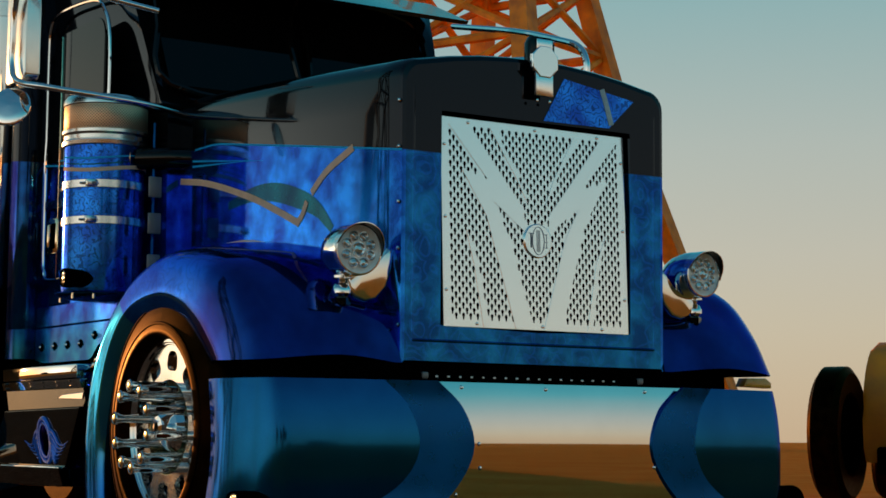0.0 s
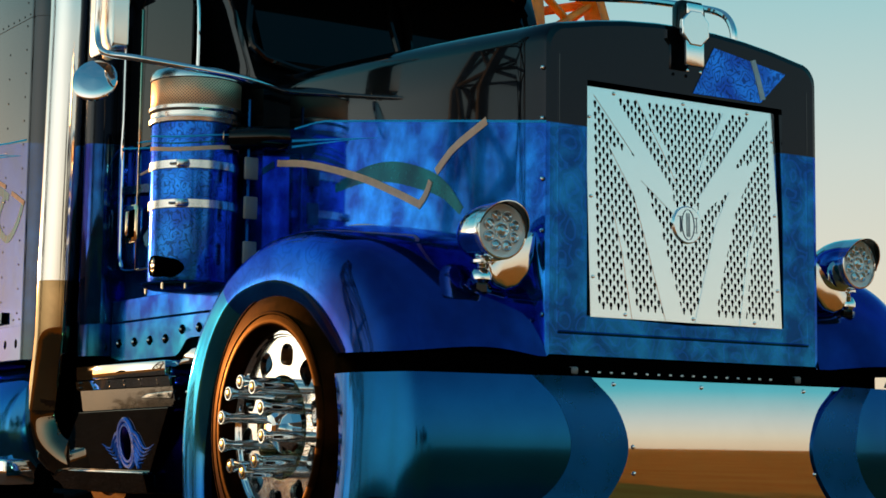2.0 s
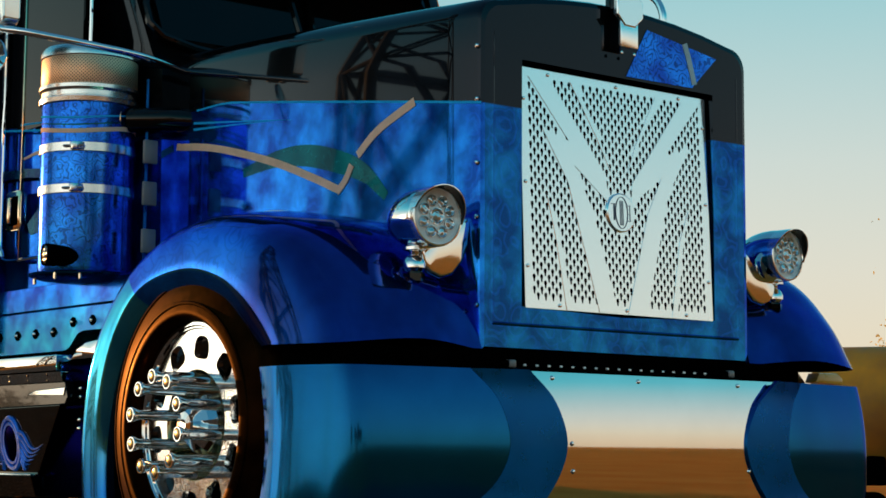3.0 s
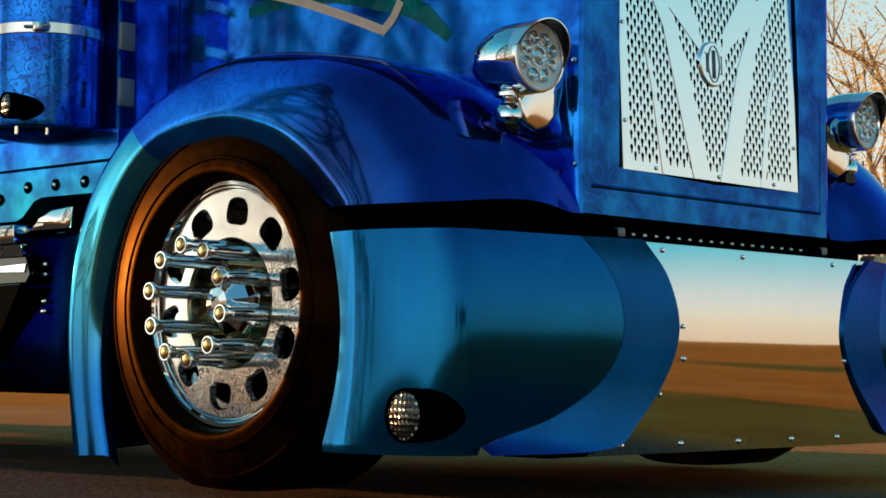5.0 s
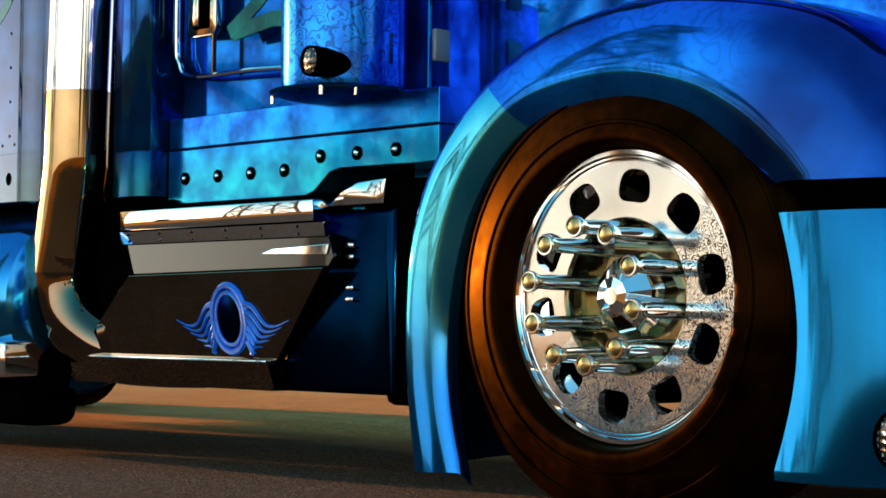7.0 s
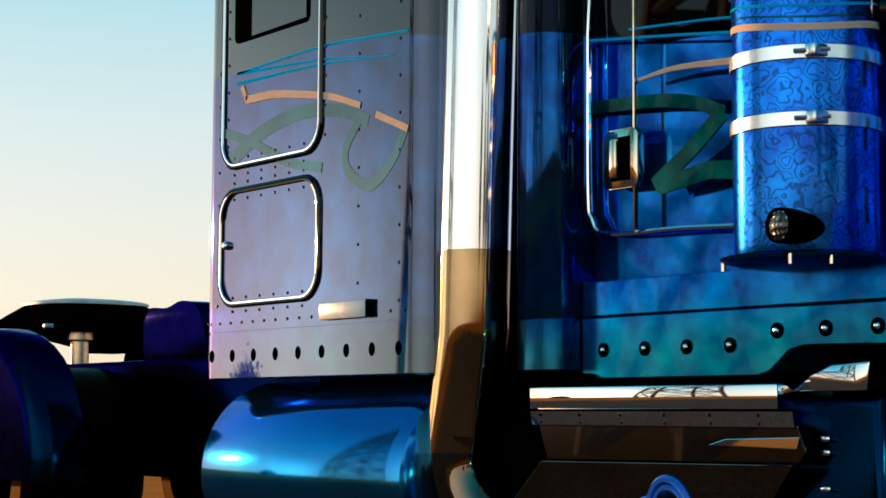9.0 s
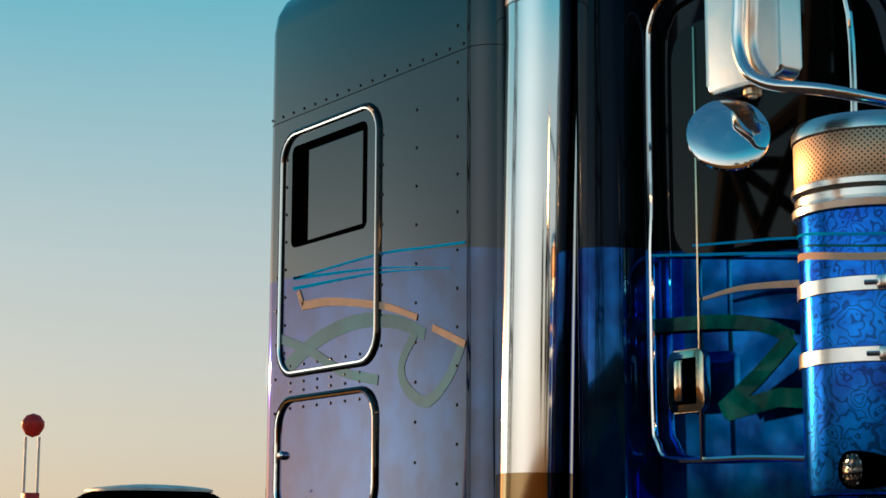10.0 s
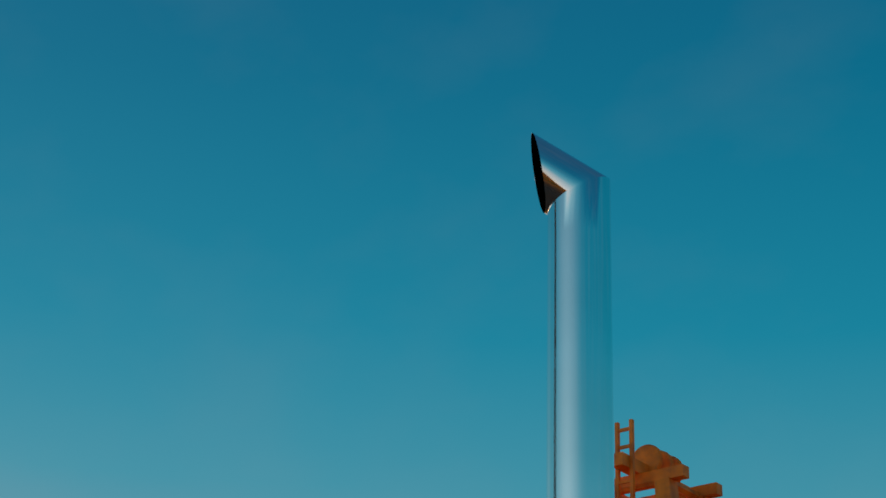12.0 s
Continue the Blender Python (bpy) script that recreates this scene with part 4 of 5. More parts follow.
prof = [(-2.86, 0.96), (-2.86, 2.665), (-2.76, 2.65), (-2.55, 2.61), (-2.2, 2.545), (-2.02, 2.50), (-1.93, 2.46), (-1.72, 1.86), (-1.66, 1.80), (-1.64, 0.96)]
prism(bm, prof, "y", -0.835, 0.835, 0.0)
geom = [e for e in bm.edges if abs(e.verts[0].co.y) == abs(e.verts[1].co.y) and e.verts[0].co.y * e.verts[1].co.y > 0 and min(e.verts[0].co.z, e.verts[1].co.z) > 2.3]
bmesh.ops.bevel(bm, geom=geom, offset=0.14, segments=6, profile=0.5, affect="EDGES")
for v in bm.verts:
    if v.co.x > -2.05:
        f = min(1.0, (v.co.x + 2.05) / 0.35)
        v.co.y *= 1 - 0.17 * f
cab = part("cab", bm, PAINT, truck, "black-topped blue cab", angle=40)
# windscreen, two panes with a dark gasket
for s in (-1, 1):
    q = [(0.03, 0.06), (0.66, 0.05), (0.68, 0.5), (0.60, 0.86), (0.03, 0.92)]
    bm = BM()
    lo, hi = Vector((-1.715, 0, 1.90)), Vector((-1.915, 0, 2.48))
    nrm = Vector((0.948, 0, 0.316))
    ring = [Vector(lo.lerp(hi, v)) + Vector((0, s * u, 0)) for u, v in q]
    loft(bm, [[p + nrm * 0.012 for p in ring], [p - nrm * 0.02 for p in ring]], True, (True, True))
    pane = part("windscreen_pane", bm, GLASS, cab)
    bm = BM()
    tube(bm, curve_through([p + nrm * 0.012 for p in ring], 4, True), 0.016, 8, True)
    part("gasket", bm, GLOSSBLACK, pane)
bm = BM()
prism(bm, [(-1.95, 2.46), (-1.62, 2.36), (-1.605, 2.375), (-1.93, 2.52)], "y", -0.78, 0.78, 0.004)
part("sun_visor", bm, GLOSSBLACK, cab, "deep black drop visor")
# cowl between hood and cab
bm = BM()
rings = [hood_section(-1.72), [(x, y * 1.02, z + (0.02 if z > 1.5 else 0)) for x, y, z in hood_section(-1.82)]]
loft(bm, rings, False)
part("cowl", bm, PAINT, cab, angle=40)
# roof lamp
for y in (-0.45, 0.0, 0.45):
    bm = BM()
    lathe(bm, [(0.10, 0.0), (0.098, 0.03), (0.075, 0.075), (0.035, 0.095), (0.0, 0.1)], "z", (-2.25, y, 2.545), 24)
    for v in bm.verts:
        v.co.x = -2.25 + (v.co.x + 2.25) * 1.9
    part("roof_lamp", bm, CHROME, cab, "chrome bullet roof lamp")

# door
Y = -0.842
bm = BM()
door_path = [(-2.655, 1.7), (-2.655, 1.28), (-2.64, 1.20), (-2.58, 1.155), (-2.3, 1.148), (-2.0, 1.138), (-1.95, 1.19), (-1.94, 1.7), (-1.94, 2.15), (-2.02, 2.30), (-2.12, 2.35), (-2.4, 2.372), (-2.58, 2.36), (-2.64, 2.31), (-2.655, 2.2)]
tube(bm, [(x, Y, z) for x, z in (tuple(p) for p in curve_through(door_path, 5, True))], 0.008, 8, True)
door = part("door", bm, CHROME, truck, "blue cab door framed by a chrome bead")
bm = BM()
prism(bm, rrect(-2.56, -1.99, 1.66, 2.26, 0.08), "y", Y + 0.004, Y - 0.004, 0.002)
part("door_window", bm, GLASS, door, smooth=False)
bm = BM()
box(bm, -2.472, -2.465, Y - 0.010, Y + 0.004, 1.15, 2.25, 0.002)
part("window_post", bm, SUNSETCHROME, door)
bm = BM()
prism(bm, rrect(-2.585, -2.45, 1.268, 1.425, 0.025), "y", Y - 0.012, Y + 0.01, 0.004)
handle = part("door_handle", bm, SUNSETCHROME, door, "chrome paddle handle")
bm = BM()
box(bm, -2.555, -2.478, Y - 0.014, Y - 0.008, 1.288, 1.405, 0.003)
part("handle_cup", bm, BLACK, handle)
bm = BM()
box(bm, -2.548, -2.515, Y - 0.03, Y - 0.012, 1.295, 1.40, 0.006)
part("paddle", bm, SUNSETCHROME, handle)
bm = BM()
ribbon(bm, curve_through([(-2.46, Y, 1.548), (-2.3, Y, 1.558), (-2.0, Y, 1.535)]), lambda t: 0.008 + 0.012 * t, (0, -1, 0), 0.002)
part("gold_stripe", bm, GOLDLINE, door)
bm = BM()
ribbon(bm, [(-2.655, Y, 1.683), (-2.3, Y, 1.64), (-2.0, Y, 1.60)], 0.007, (0, -1, 0), 0.0055)
ribbon(bm, [(-2.49, Y, 1.686), (-2.2, Y, 1.662), (-2.0, Y, 1.64)], 0.006, (0, -1, 0), 0.0055)
part("cyan_pinstripe", bm, CYANLINE, door)
bm = BM()
ribbon(bm, curve_through([(-2.66, Y, 1.50), (-2.4, Y, 1.485), (-2.25, Y, 1.46), (-2.15, Y, 1.42)]), 0.035, (0, -1, 0), 0.001)
ribbon(bm, [(-2.15, Y, 1.425), (-2.27, Y, 1.34), (-2.40, Y, 1.265)], 0.045, (0, -1, 0), 0.0022)
ribbon(bm, [(-2.38, Y, 1.262), (-2.2, Y, 1.285), (-2.05, Y, 1.27)], 0.045, (0, -1, 0), 0.0034)
part("green_ribbon", bm, DEEPGREEN, door)

# rear quarter fairing beside the stack
bm = BM()
outline = curve_through([(-2.87, -0.80), (-2.865, -0.90), (-2.83, -0.945), (-2.76, -0.955), (-2.69, -0.945), (-2.665, -0.90), (-2.66, -0.80)], 4)
rings = []
for z, s in ((0.80, 1), (0.93, 1), (0.935, 0.985), (0.94, 1), (1.6, 1), (2.3, 1), (2.44, 0.99), (2.53, 0.96), (2.59, 0.88), (2.63, 0.74)):
    rings.append([(-2.765 + (p.x + 2.765) * s, -0.80 + (p.y + 0.80) * s, z) for p in outline])
loft(bm, rings, False, (True, True))
part("cab_fairing", bm, DARKENEDPAINT, truck, "rounded blue and black quarter fairing", angle=40)

# sill panels
YS = -0.866
bm = BM()
prism(bm, [(-2.655, 0.938), (-1.50, 0.938), (-1.50, 1.03), (-2.655, 1.03)], "y", YS, YS + 0.2, 0.003)
part("sill_panel", bm, PAINT, truck, smooth=False)
bm = BM()
low = [(-2.655, 0.775), (-2.02, 0.775), (-1.985, 0.785), (-1.95, 0.815), (-1.925, 0.838), (-1.88, 0.845), (-1.50, 0.84), (-1.50, 0.934), (-2.655, 0.934)]
prism(bm, low, "y", YS - 0.001, YS + 0.2, 0.003)
sill = part("sill_skirt", bm, PAINT, truck, "turquoise sill skirt with round studs", smooth=False)
bm = BM()
lathe(bm, [(0.019, 0.0), (0.019, -0.004), (0.013, -0.005), (0.011, -0.010), (0.0, -0.012)], "y", (0, 0, 0), 16)
stud = finish("stud", bm, [BLACK])
bm = BM()
lathe(bm, [(0.0085, -0.010), (0.006, -0.014), (0.0, -0.016)], "y", (0, 0, 0), 12)
studc = finish("stud_centre", bm, CHROME)
for x, z in [(-2.57, 0.849), (-2.413, 0.849), (-2.261, 0.849), (-2.112, 0.849), (-1.959, 0.879), (-1.81, 0.879), (-1.659, 0.879)]:
    part("stud", stud, None, sill, at=pose(x, YS, z))
    part("stud_centre", studc, None, sill, at=pose(x + 0.004, YS, z))
# row of steel latches between the air cleaner and the hood
for z in (1.15, 1.32, 1.47):
    bm = BM()
    box(bm, -1.60, -1.585, -0.80, -0.745, z - 0.04, z + 0.045, 0.004)
    part("cowl_latch", bm, GREYLATCH, truck)

bm = BM()
tube(bm, [(-1.66, -0.75, 0.93), (-1.66, -0.75, 1.75)], 0.006, 8)
part("cowl_trim", bm, FLANGE, truck)

# ---- air cleaner ----
AC = (-1.84, -0.89)
bm = BM()
lathe(bm, [(0.0, 1.04), (0.15, 1.04), (0.166, 1.045), (0.168, 1.06), (0.168, 1.655)], "z", (AC[0], AC[1], 0), 56)
cleaner = part("air_cleaner", bm, CANISTER, truck, "blue canister air cleaner with steel bands")
bm = BM()
lathe(bm, [(0.166, 1.645), (0.178, 1.65), (0.18, 1.665), (0.172, 1.675), (0.172, 1.69), (0.18, 1.70), (0.18, 1.712), (0.170, 1.72)], "z", (AC[0], AC[1], 0), 56)
lathe(bm, [(0.172, 1.815), (0.177, 1.82), (0.176, 1.84), (0.165, 1.857), (0.12, 1.868), (0.0, 1.872)], "z", (AC[0], AC[1], 0), 56)
part("lid", bm, SATIN, cleaner)
bm = BM()
lathe(bm, [(0.170, 1.715), (0.173, 1.72), (0.173, 1.815), (0.170, 1.82)], "z", (AC[0], AC[1], 0), 56)
part("mesh_band", bm, MESHBAND, cleaner, "perforated band, its warm sheen put into the colour")
for z in (1.335, 1.485):
    bm = BM()
    lathe(bm, [(0.169, z - 0.017), (0.173, z - 0.015), (0.173, z + 0.015), (0.169, z + 0.017)], "z", (AC[0], AC[1], 0), 56)
    box(bm, AC[0] + 0.120, AC[0] + 0.150, AC[1] - 0.135, AC[1] - 0.09, z - 0.014, z + 0.014, 0.004)
    tube(bm, [(AC[0] + 0.10, AC[1] - 0.148, z), (AC[0] + 0.165, AC[1] - 0.10, z)], 0.005, 8)
    part("strap", bm, SATIN, cleaner)
for z, w, mt in ((1.60, 0.006, CYANLINE), (1.575, 0.005, GREENLINE), (1.552, 0.016, GOLDLINE)):
    bm = BM()
    rr = 0.1695
    rings = [[(AC[0] + rr * math.cos(t), AC[1] + rr * math.sin(t), z + h + 0.012 * math.sin(t * 2)) for h in (-w / 2, w / 2)] for t in (2 * math.pi * k / 48 for k in range(49))]
    loft(bm, rings, False)
    part("canister_stripe", bm, mt, cleaner)
bm = BM()
tube(bm, [(AC[0] - 0.175, AC[1] - 0.02, 1.05), (AC[0] - 0.175, AC[1] - 0.02, 1.66)], 0.017)
part("edge_strip", bm, CHROME, cleaner)
bullet_lamp("air_cleaner_lamp", cleaner, (-1.735, -1.095, 1.092), (-0.12, -0.99, 0.0), 0.036, 0.13, BLACK, STUDS, "small dark bullet lamp")
bm = BM()
tube(bm, [(-1.70, -0.80, 1.60), (-1.60, -0.70, 1.60), (-1.57, -0.60, 1.60)], 0.045, 16)
part("intake_pipe", bm, GLOSSBLACK, cleaner)
# brass ring added for the orange glint at the pipe's joint
bm = BM()
tube(bm, [(-1.722, -0.822, 1.60), (-1.712, -0.812, 1.60)], 0.055, 18)
part("intake_ring", bm, BRASS, cleaner)
bm = BM()
lathe(bm, [(0.0, 1.012), (0.10, 1.014), (0.16, 1.020), (0.195, 1.030), (0.200, 1.036), (0.195, 1.040), (0.0, 1.040)], "z", (AC[0], AC[1], 0), 48)
dish = part("dish", bm, TEAL, cleaner, "shallow blue dish under the canister")
for dx, dy in ((-0.15, -0.12), (0.10, -0.165), (0.16, -0.10)):
    bm = BM()
    lathe(bm, [(0.0, 1.010), (0.006, 1.011), (0.006, 1.020), (0.006, 1.034)], "z", (AC[0] + dx, AC[1] + dy, 0), 10)
    part("dish_bolt", bm, SUNSETCHROME, dish)

# ---- mirrors ----
for side in (1, -1):
    y = -1.27 * side
    bm = BM()
    prism(bm, rrect(-1.925, -1.70, 1.885, 2.27, 0.022), "y", y - 0.03, y + 0.03, 0.008, 3)
    mirror = part("side_mirror", bm, SATIN, truck, "tall polished steel mirror back")
    bm = BM()
    tube(bm, curve_through([(-1.45, y * 0.66, 2.17), (-1.56, y * 0.92, 2.235), (-1.70, y - 0.045 * side, 2.245), (-1.785, y - 0.05 * side, 2.18), (-1.80, y - 0.05 * side, 2.05), (-1.80, y - 0.05 * side, 1.95), (-1.74, y - 0.045 * side, 1.875), (-1.60, y * 0.97, 1.835), (-1.52, y * 0.70, 1.80), (-1.60, y * 0.50, 1.785)], 7), 0.013, 12)
    part("mirror_arm", bm, CHROME, mirror)
    bm = BM()
    lathe(bm, [(0.0, 0.010), (0.05, 0.0075), (0.080, 0.002), (0.087, -0.003), (0.087, -0.012), (0.0, -0.014)], "x", (0, 0, 0), 40)
    bmesh.ops.rotate(bm, verts=bm.verts, cent=(0, 0, 0), matrix=Matrix.Rotation(radians(-19), 3, "Y"))
    bmesh.ops.rotate(bm, verts=bm.verts, cent=(0, 0, 0), matrix=Matrix.Rotation(radians(-40 * side), 3, "Z"))
    bmesh.ops.translate(bm, verts=bm.verts, vec=(-1.855, y - 0.035 * side, 1.792))
    part("spot_mirror", bm, CHROME, mirror, "round convex spot mirror")
    bm = BM()
    lathe(bm, [(0.0, 1.862), (0.010, 1.864), (0.010, 1.868), (0.020, 1.870), (0.020, 1.882), (0.010, 1.884), (0.010, 1.89)], "z", (-1.815, y, 0), 14)
    part("mirror_clamp", bm, BRASS, mirror)
    bm = BM()
    lathe(bm, [(0.022, 2.265), (0.022, 2.285), (0.008, 2.29), (0.008, 2.32), (0.0, 2.322)], "z", (-1.82, y, 0), 14)
    part("mirror_stud", bm, BRASS, mirror)

# ---- exhaust stack ----
SX, SY, SR = -2.95, -0.965, 0.102
bm = BM()
rings = []


def stack_lean(z):
    return 0.035 * max(0, 2.3 - z) + 0.16 * max(0, 0.90 - z)


for z in (1.129, 1.132, 1.4, 1.7, 2.0, 2.2, 2.3, 2.38, 2.384, 3.2, 3.80):
    r = SR
    rings.append([(SX + r * math.cos(t) - stack_lean(z), SY + r * math.sin(t), z) for t in (2 * math.pi * k / 40 for k in range(40))])
loft(bm, rings, True)
stack = part("exhaust_pipe", bm, PIPE, truck, "tall mirror-chrome exhaust stack with a mitred tip")
bm = BM()
rings = []
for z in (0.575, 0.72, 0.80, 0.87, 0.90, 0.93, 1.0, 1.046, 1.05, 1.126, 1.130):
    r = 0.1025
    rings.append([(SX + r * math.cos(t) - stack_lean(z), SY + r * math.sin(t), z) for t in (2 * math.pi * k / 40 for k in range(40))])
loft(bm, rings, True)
part("lower_pipe", bm, TINTCHROME, stack, "golden chrome lower pipe, tinted for the ground it mirrors")
bm = BM()
lathe(bm, [(0.1022, 2.40), (0.1045, 2.402), (0.1045, 2.47), (0.1022, 2.472)], "z", (SX, SY, 0), 40)
part("stack_sleeve", bm, SATIN, stack)
# mitred tip turned rearwards and out
bm = BM()
left = Vector((-0.488, -0.873, 0))
d = left * 0.84 + Vector((0, 0, 0.54))
low_r, mid_r, top_r, inn = [], [], [], []
for k in range(40):
    t = 2 * math.pi * k / 40
    q = Vector((math.cos(t), math.sin(t), 0)) * SR
    g = q.dot(left)
    low_r.append(Vector((SX, SY, 3.80)) + q)
    mid_r.append(Vector((SX, SY, 3.965 - 0.56 * g)) + q)
    top_r.append(mid_r[-1] + d * (0.008 + 0.30 * (SR - g) / (2 * SR)))
    inn.append(top_r[-1].lerp(Vector((SX, SY, 4.02)) + left * 0.05, 0.05))
loft(bm, [low_r, mid_r, top_r], True)
part("stack_tip", bm, PIPE, stack, angle=25)
bm = BM()
core = [p.lerp(Vector((SX, SY, 3.97)), 0.45) for p in mid_r]
loft(bm, [[p.lerp(q, 0.1) for p, q in zip(top_r, inn)], inn, core], True, (False, True))
part("stack_bore", bm, BLACK, stack, "black bore inside the stack tip")
# elbow at the foot
bm = BM()
path = [(SX - 0.098, SY, 0.64), (SX - 0.112, SY, 0.575), (SX - 0.105, SY + 0.006, 0.50), (SX - 0.06, SY + 0.03, 0.41), (SX + 0.03, SY + 0.09, 0.345), (SX + 0.16, SY + 0.17, 0.33), (SX + 0.3, SY + 0.24, 0.33)]
tube(bm, curve_through(path, 6), 0.101, 32)
part("stack_elbow", bm, DARKMIRROR, stack, angle=40)

# ---- sleeper ----
W, R = 1.086, 0.085
bm = BM()


def sleeper_ring(z, inset=0.0):
    return [(x, y, z) for x, y in rrect(-4.345 + inset, -3.06 - inset, -W + inset, W - inset, R)]


loft(bm, [sleeper_ring(0.79, 0.005), sleeper_ring(0.795), sleeper_ring(0.938), sleeper_ring(0.9385, 0.003), sleeper_ring(0.9435, 0.003), sleeper_ring(0.944), sleeper_ring(2.312), sleeper_ring(2.3125, 0.003), sleeper_ring(2.3165, 0.003), sleeper_ring(2.317),
          sleeper_ring(2.63), sleeper_ring(2.69, 0.007), sleeper_ring(2.735, 0.025), sleeper_ring(2.765, 0.055), sleeper_ring(2.782, 0.082)], True, (True, True))
sleeper = part("sleeper", bm, BOXPAINT, truck, "tall riveted black and blue sleeper box", angle=30)
YP = -W
bm = BM()
tube(bm, [(x, YP, z) for x, z in rrect(-4.205, -3.605, 1.478, 2.26, 0.085)], 0.011, 8, True)
part("window_hatch", bm, GLOSSBLACK, sleeper, "black moulding round the sleeper window panel")
bm = BM()
tube(bm, [(x, YP - 0.006, z) for x, z in rrect(-4.200, -3.610, 1.483, 2.255, 0.085)], 0.005, 6, True)
part("hatch_bead", bm, CHROME, sleeper)
bm = BM()
prism(bm, rrect(-4.135, -3.68, 1.885, 2.215, 0.02), "y", YP - 0.004, YP + 0.01, 0.002)
part("window_frame", bm, BLACK, sleeper)
bm = BM()
prism(bm, [(-4.02, 1.893), (-3.69, 1.897), (-3.69, 2.185), (-4.02, 2.185)], "y", YP - 0.007, YP + 0.0, 0.001)
part("window_pane", bm, TINTED, sleeper, smooth=False)
bm = BM()
tube(bm, [(x, YP, z) for x, z in rrect(-4.21, -3.61, 1.03, 1.40, 0.085)], 0.011, 8, True)
part("luggage_hatch", bm, GLOSSBLACK, sleeper)
bm = BM()
tube(bm, [(x, YP - 0.006, z) for x, z in rrect(-4.205, -3.615, 1.035, 1.395, 0.085)], 0.005, 6, True)
part("hatch_bead", bm, CHROME, sleeper)
bm = BM()
lathe(bm, [(0.014, 0), (0.014, -0.01), (0.009, -0.016), (0.0, -0.017)], "y", (-4.17, YP, 1.225), 16)
part("hatch_lock", bm, CHROME, sleeper)
bm = BM()
box(bm, -3.575, -3.33, YP - 0.022, YP + 0.005, 0.958, 1.008, 0.004)
lampbar = part("marker_lamp", bm, MARKER, sleeper, "milky rectangular marker lamp")
bm = BM()
box(bm, -3.33, -3.318, YP - 0.02, YP + 0.005, 0.958, 1.01, 0.002)
part("lamp_end", bm, BLACK, lampbar)
bm = BM()
lathe(bm, [(0.0, -0.0006), (0.020, -0.0006), (0.021, 0.004)], "y", (0, 0, 0), 18)
for v in bm.verts:
    v.co.x *= 0.8
slot = finish("skirt_hole", bm, BLACK)
for k in range(9):
    part("skirt_hole", slot, None, sleeper, "dark round hole" if k == 0 else "", at=pose(-4.26 + 0.1338 * k, YP, 0.866))
bm = BM()
lathe(bm, [(0.0, -0.0035), (0.0035, -0.003), (0.0055, 0.0)], "y", (0, 0, 0), 8)
dot = finish("rivet", bm, GLOSSBLACK)
spots = []
for k in range(16):
    spots += [(-3.19, 1.0 + 0.107 * k)]
for k in range(11):
    spots += [(-3.40, 1.06 + 0.113 * k)]
for k in range(6):
    spots += [(-4.13 + 0.085 * k, 1.452), (-4.13 + 0.085 * k, 1.425), (-4.13 + 0.085 * k, 1.506), (-4.13 + 0.085 * k, 1.372), (-4.13 + 0.085 * k, 1.052), (-4.13 + 0.085 * k, 1.008)]
for k in range(17):
    spots += [(-4.28 + 0.07 * k, 0.972), (-4.28 + 0.07 * k, 2.332)]
for k in range(8):
    spots += [(-4.175, 1.55 + 0.09 * k), (-3.585, 1.52 + 0.09 * k), (-4.23, 1.03 + 0.11 * k)]
for x, z in spots:
    part("rivet", dot, None, sleeper, at=pose(x, YP, z))
bm = BM()
ribbon(bm, curve_through([(-4.12, YP, 1.785), (-3.61, YP, 1.793), (-3.35, YP, 1.778), (-3.15, YP, 1.765)]), 0.007, (0, -1, 0))
ribbon(bm, curve_through([(-4.12, YP, 1.752), (-3.61, YP, 1.738), (-3.22, YP, 1.702)]), lambda t: 0.010 * (1.1 - t), (0, -1, 0))
ribbon(bm, curve_through([(-4.12, YP, 1.785), (-3.61, YP, 1.752), (-3.22, YP, 1.704)]), lambda t: 0.010 * (1.1 - t), (0, -1, 0))
part("cyan_pinstripe", bm, CYANLINE, sleeper)
bm = BM()
ribbon(bm, [(-4.085, YP, 1.738), (-4.055, YP, 1.69)], 0.02, (0, -1, 0), 0.003)
ribbon(bm, curve_through([(-4.06, YP, 1.69), (-3.9, YP, 1.685), (-3.74, YP, 1.664), (-3.55, YP, 1.63), (-3.39, YP, 1.582)]), lambda t: 0.028 - 0.01 * t, (0, -1, 0), 0.003)
ribbon(bm, [(-3.31, YP, 1.545), (-3.23, YP, 1.515), (-3.148, YP, 1.483)], 0.02, (0, -1, 0), 0.003)
part("gold_stripe", bm, GOLDLINE, sleeper)
bm = BM()
ribbon(bm, curve_through([(-4.16, YP, 1.50), (-3.95, YP, 1.575), (-3.72, YP, 1.605), (-3.5, YP, 1.58), (-3.35, YP, 1.53)]), lambda t: 0.055 - 0.02 * t, (0, -1, 0), 0.001)
ribbon(bm, curve_through([(-3.40, YP, 1.54), (-3.47, YP, 1.46), (-3.45, YP, 1.39), (-3.34, YP, 1.34), (-3.23, YP, 1.40), (-3.16, YP, 1.49)]), 0.034, (0, -1, 0), 0.0014)
ribbon(bm, curve_through([(-4.20, YP, 1.60), (-4.0, YP, 1.54), (-3.8, YP, 1.46), (-3.6, YP, 1.42)]), 0.03, (0, -1, 0), 0.0018)
part("green_ribbon", bm, BOXGREEN, sleeper)

# ---- tank, steps and running gear ----
bm = BM()
lathe(bm, [(0.0, -4.27), (0.22, -4.265), (0.275, -4.24), (0.295, -4.2), (0.295, -3.16), (0.275, -3.12), (0.22, -3.10), (0.0, -3.095)], "x", (0, -0.855, 0.49), 56)
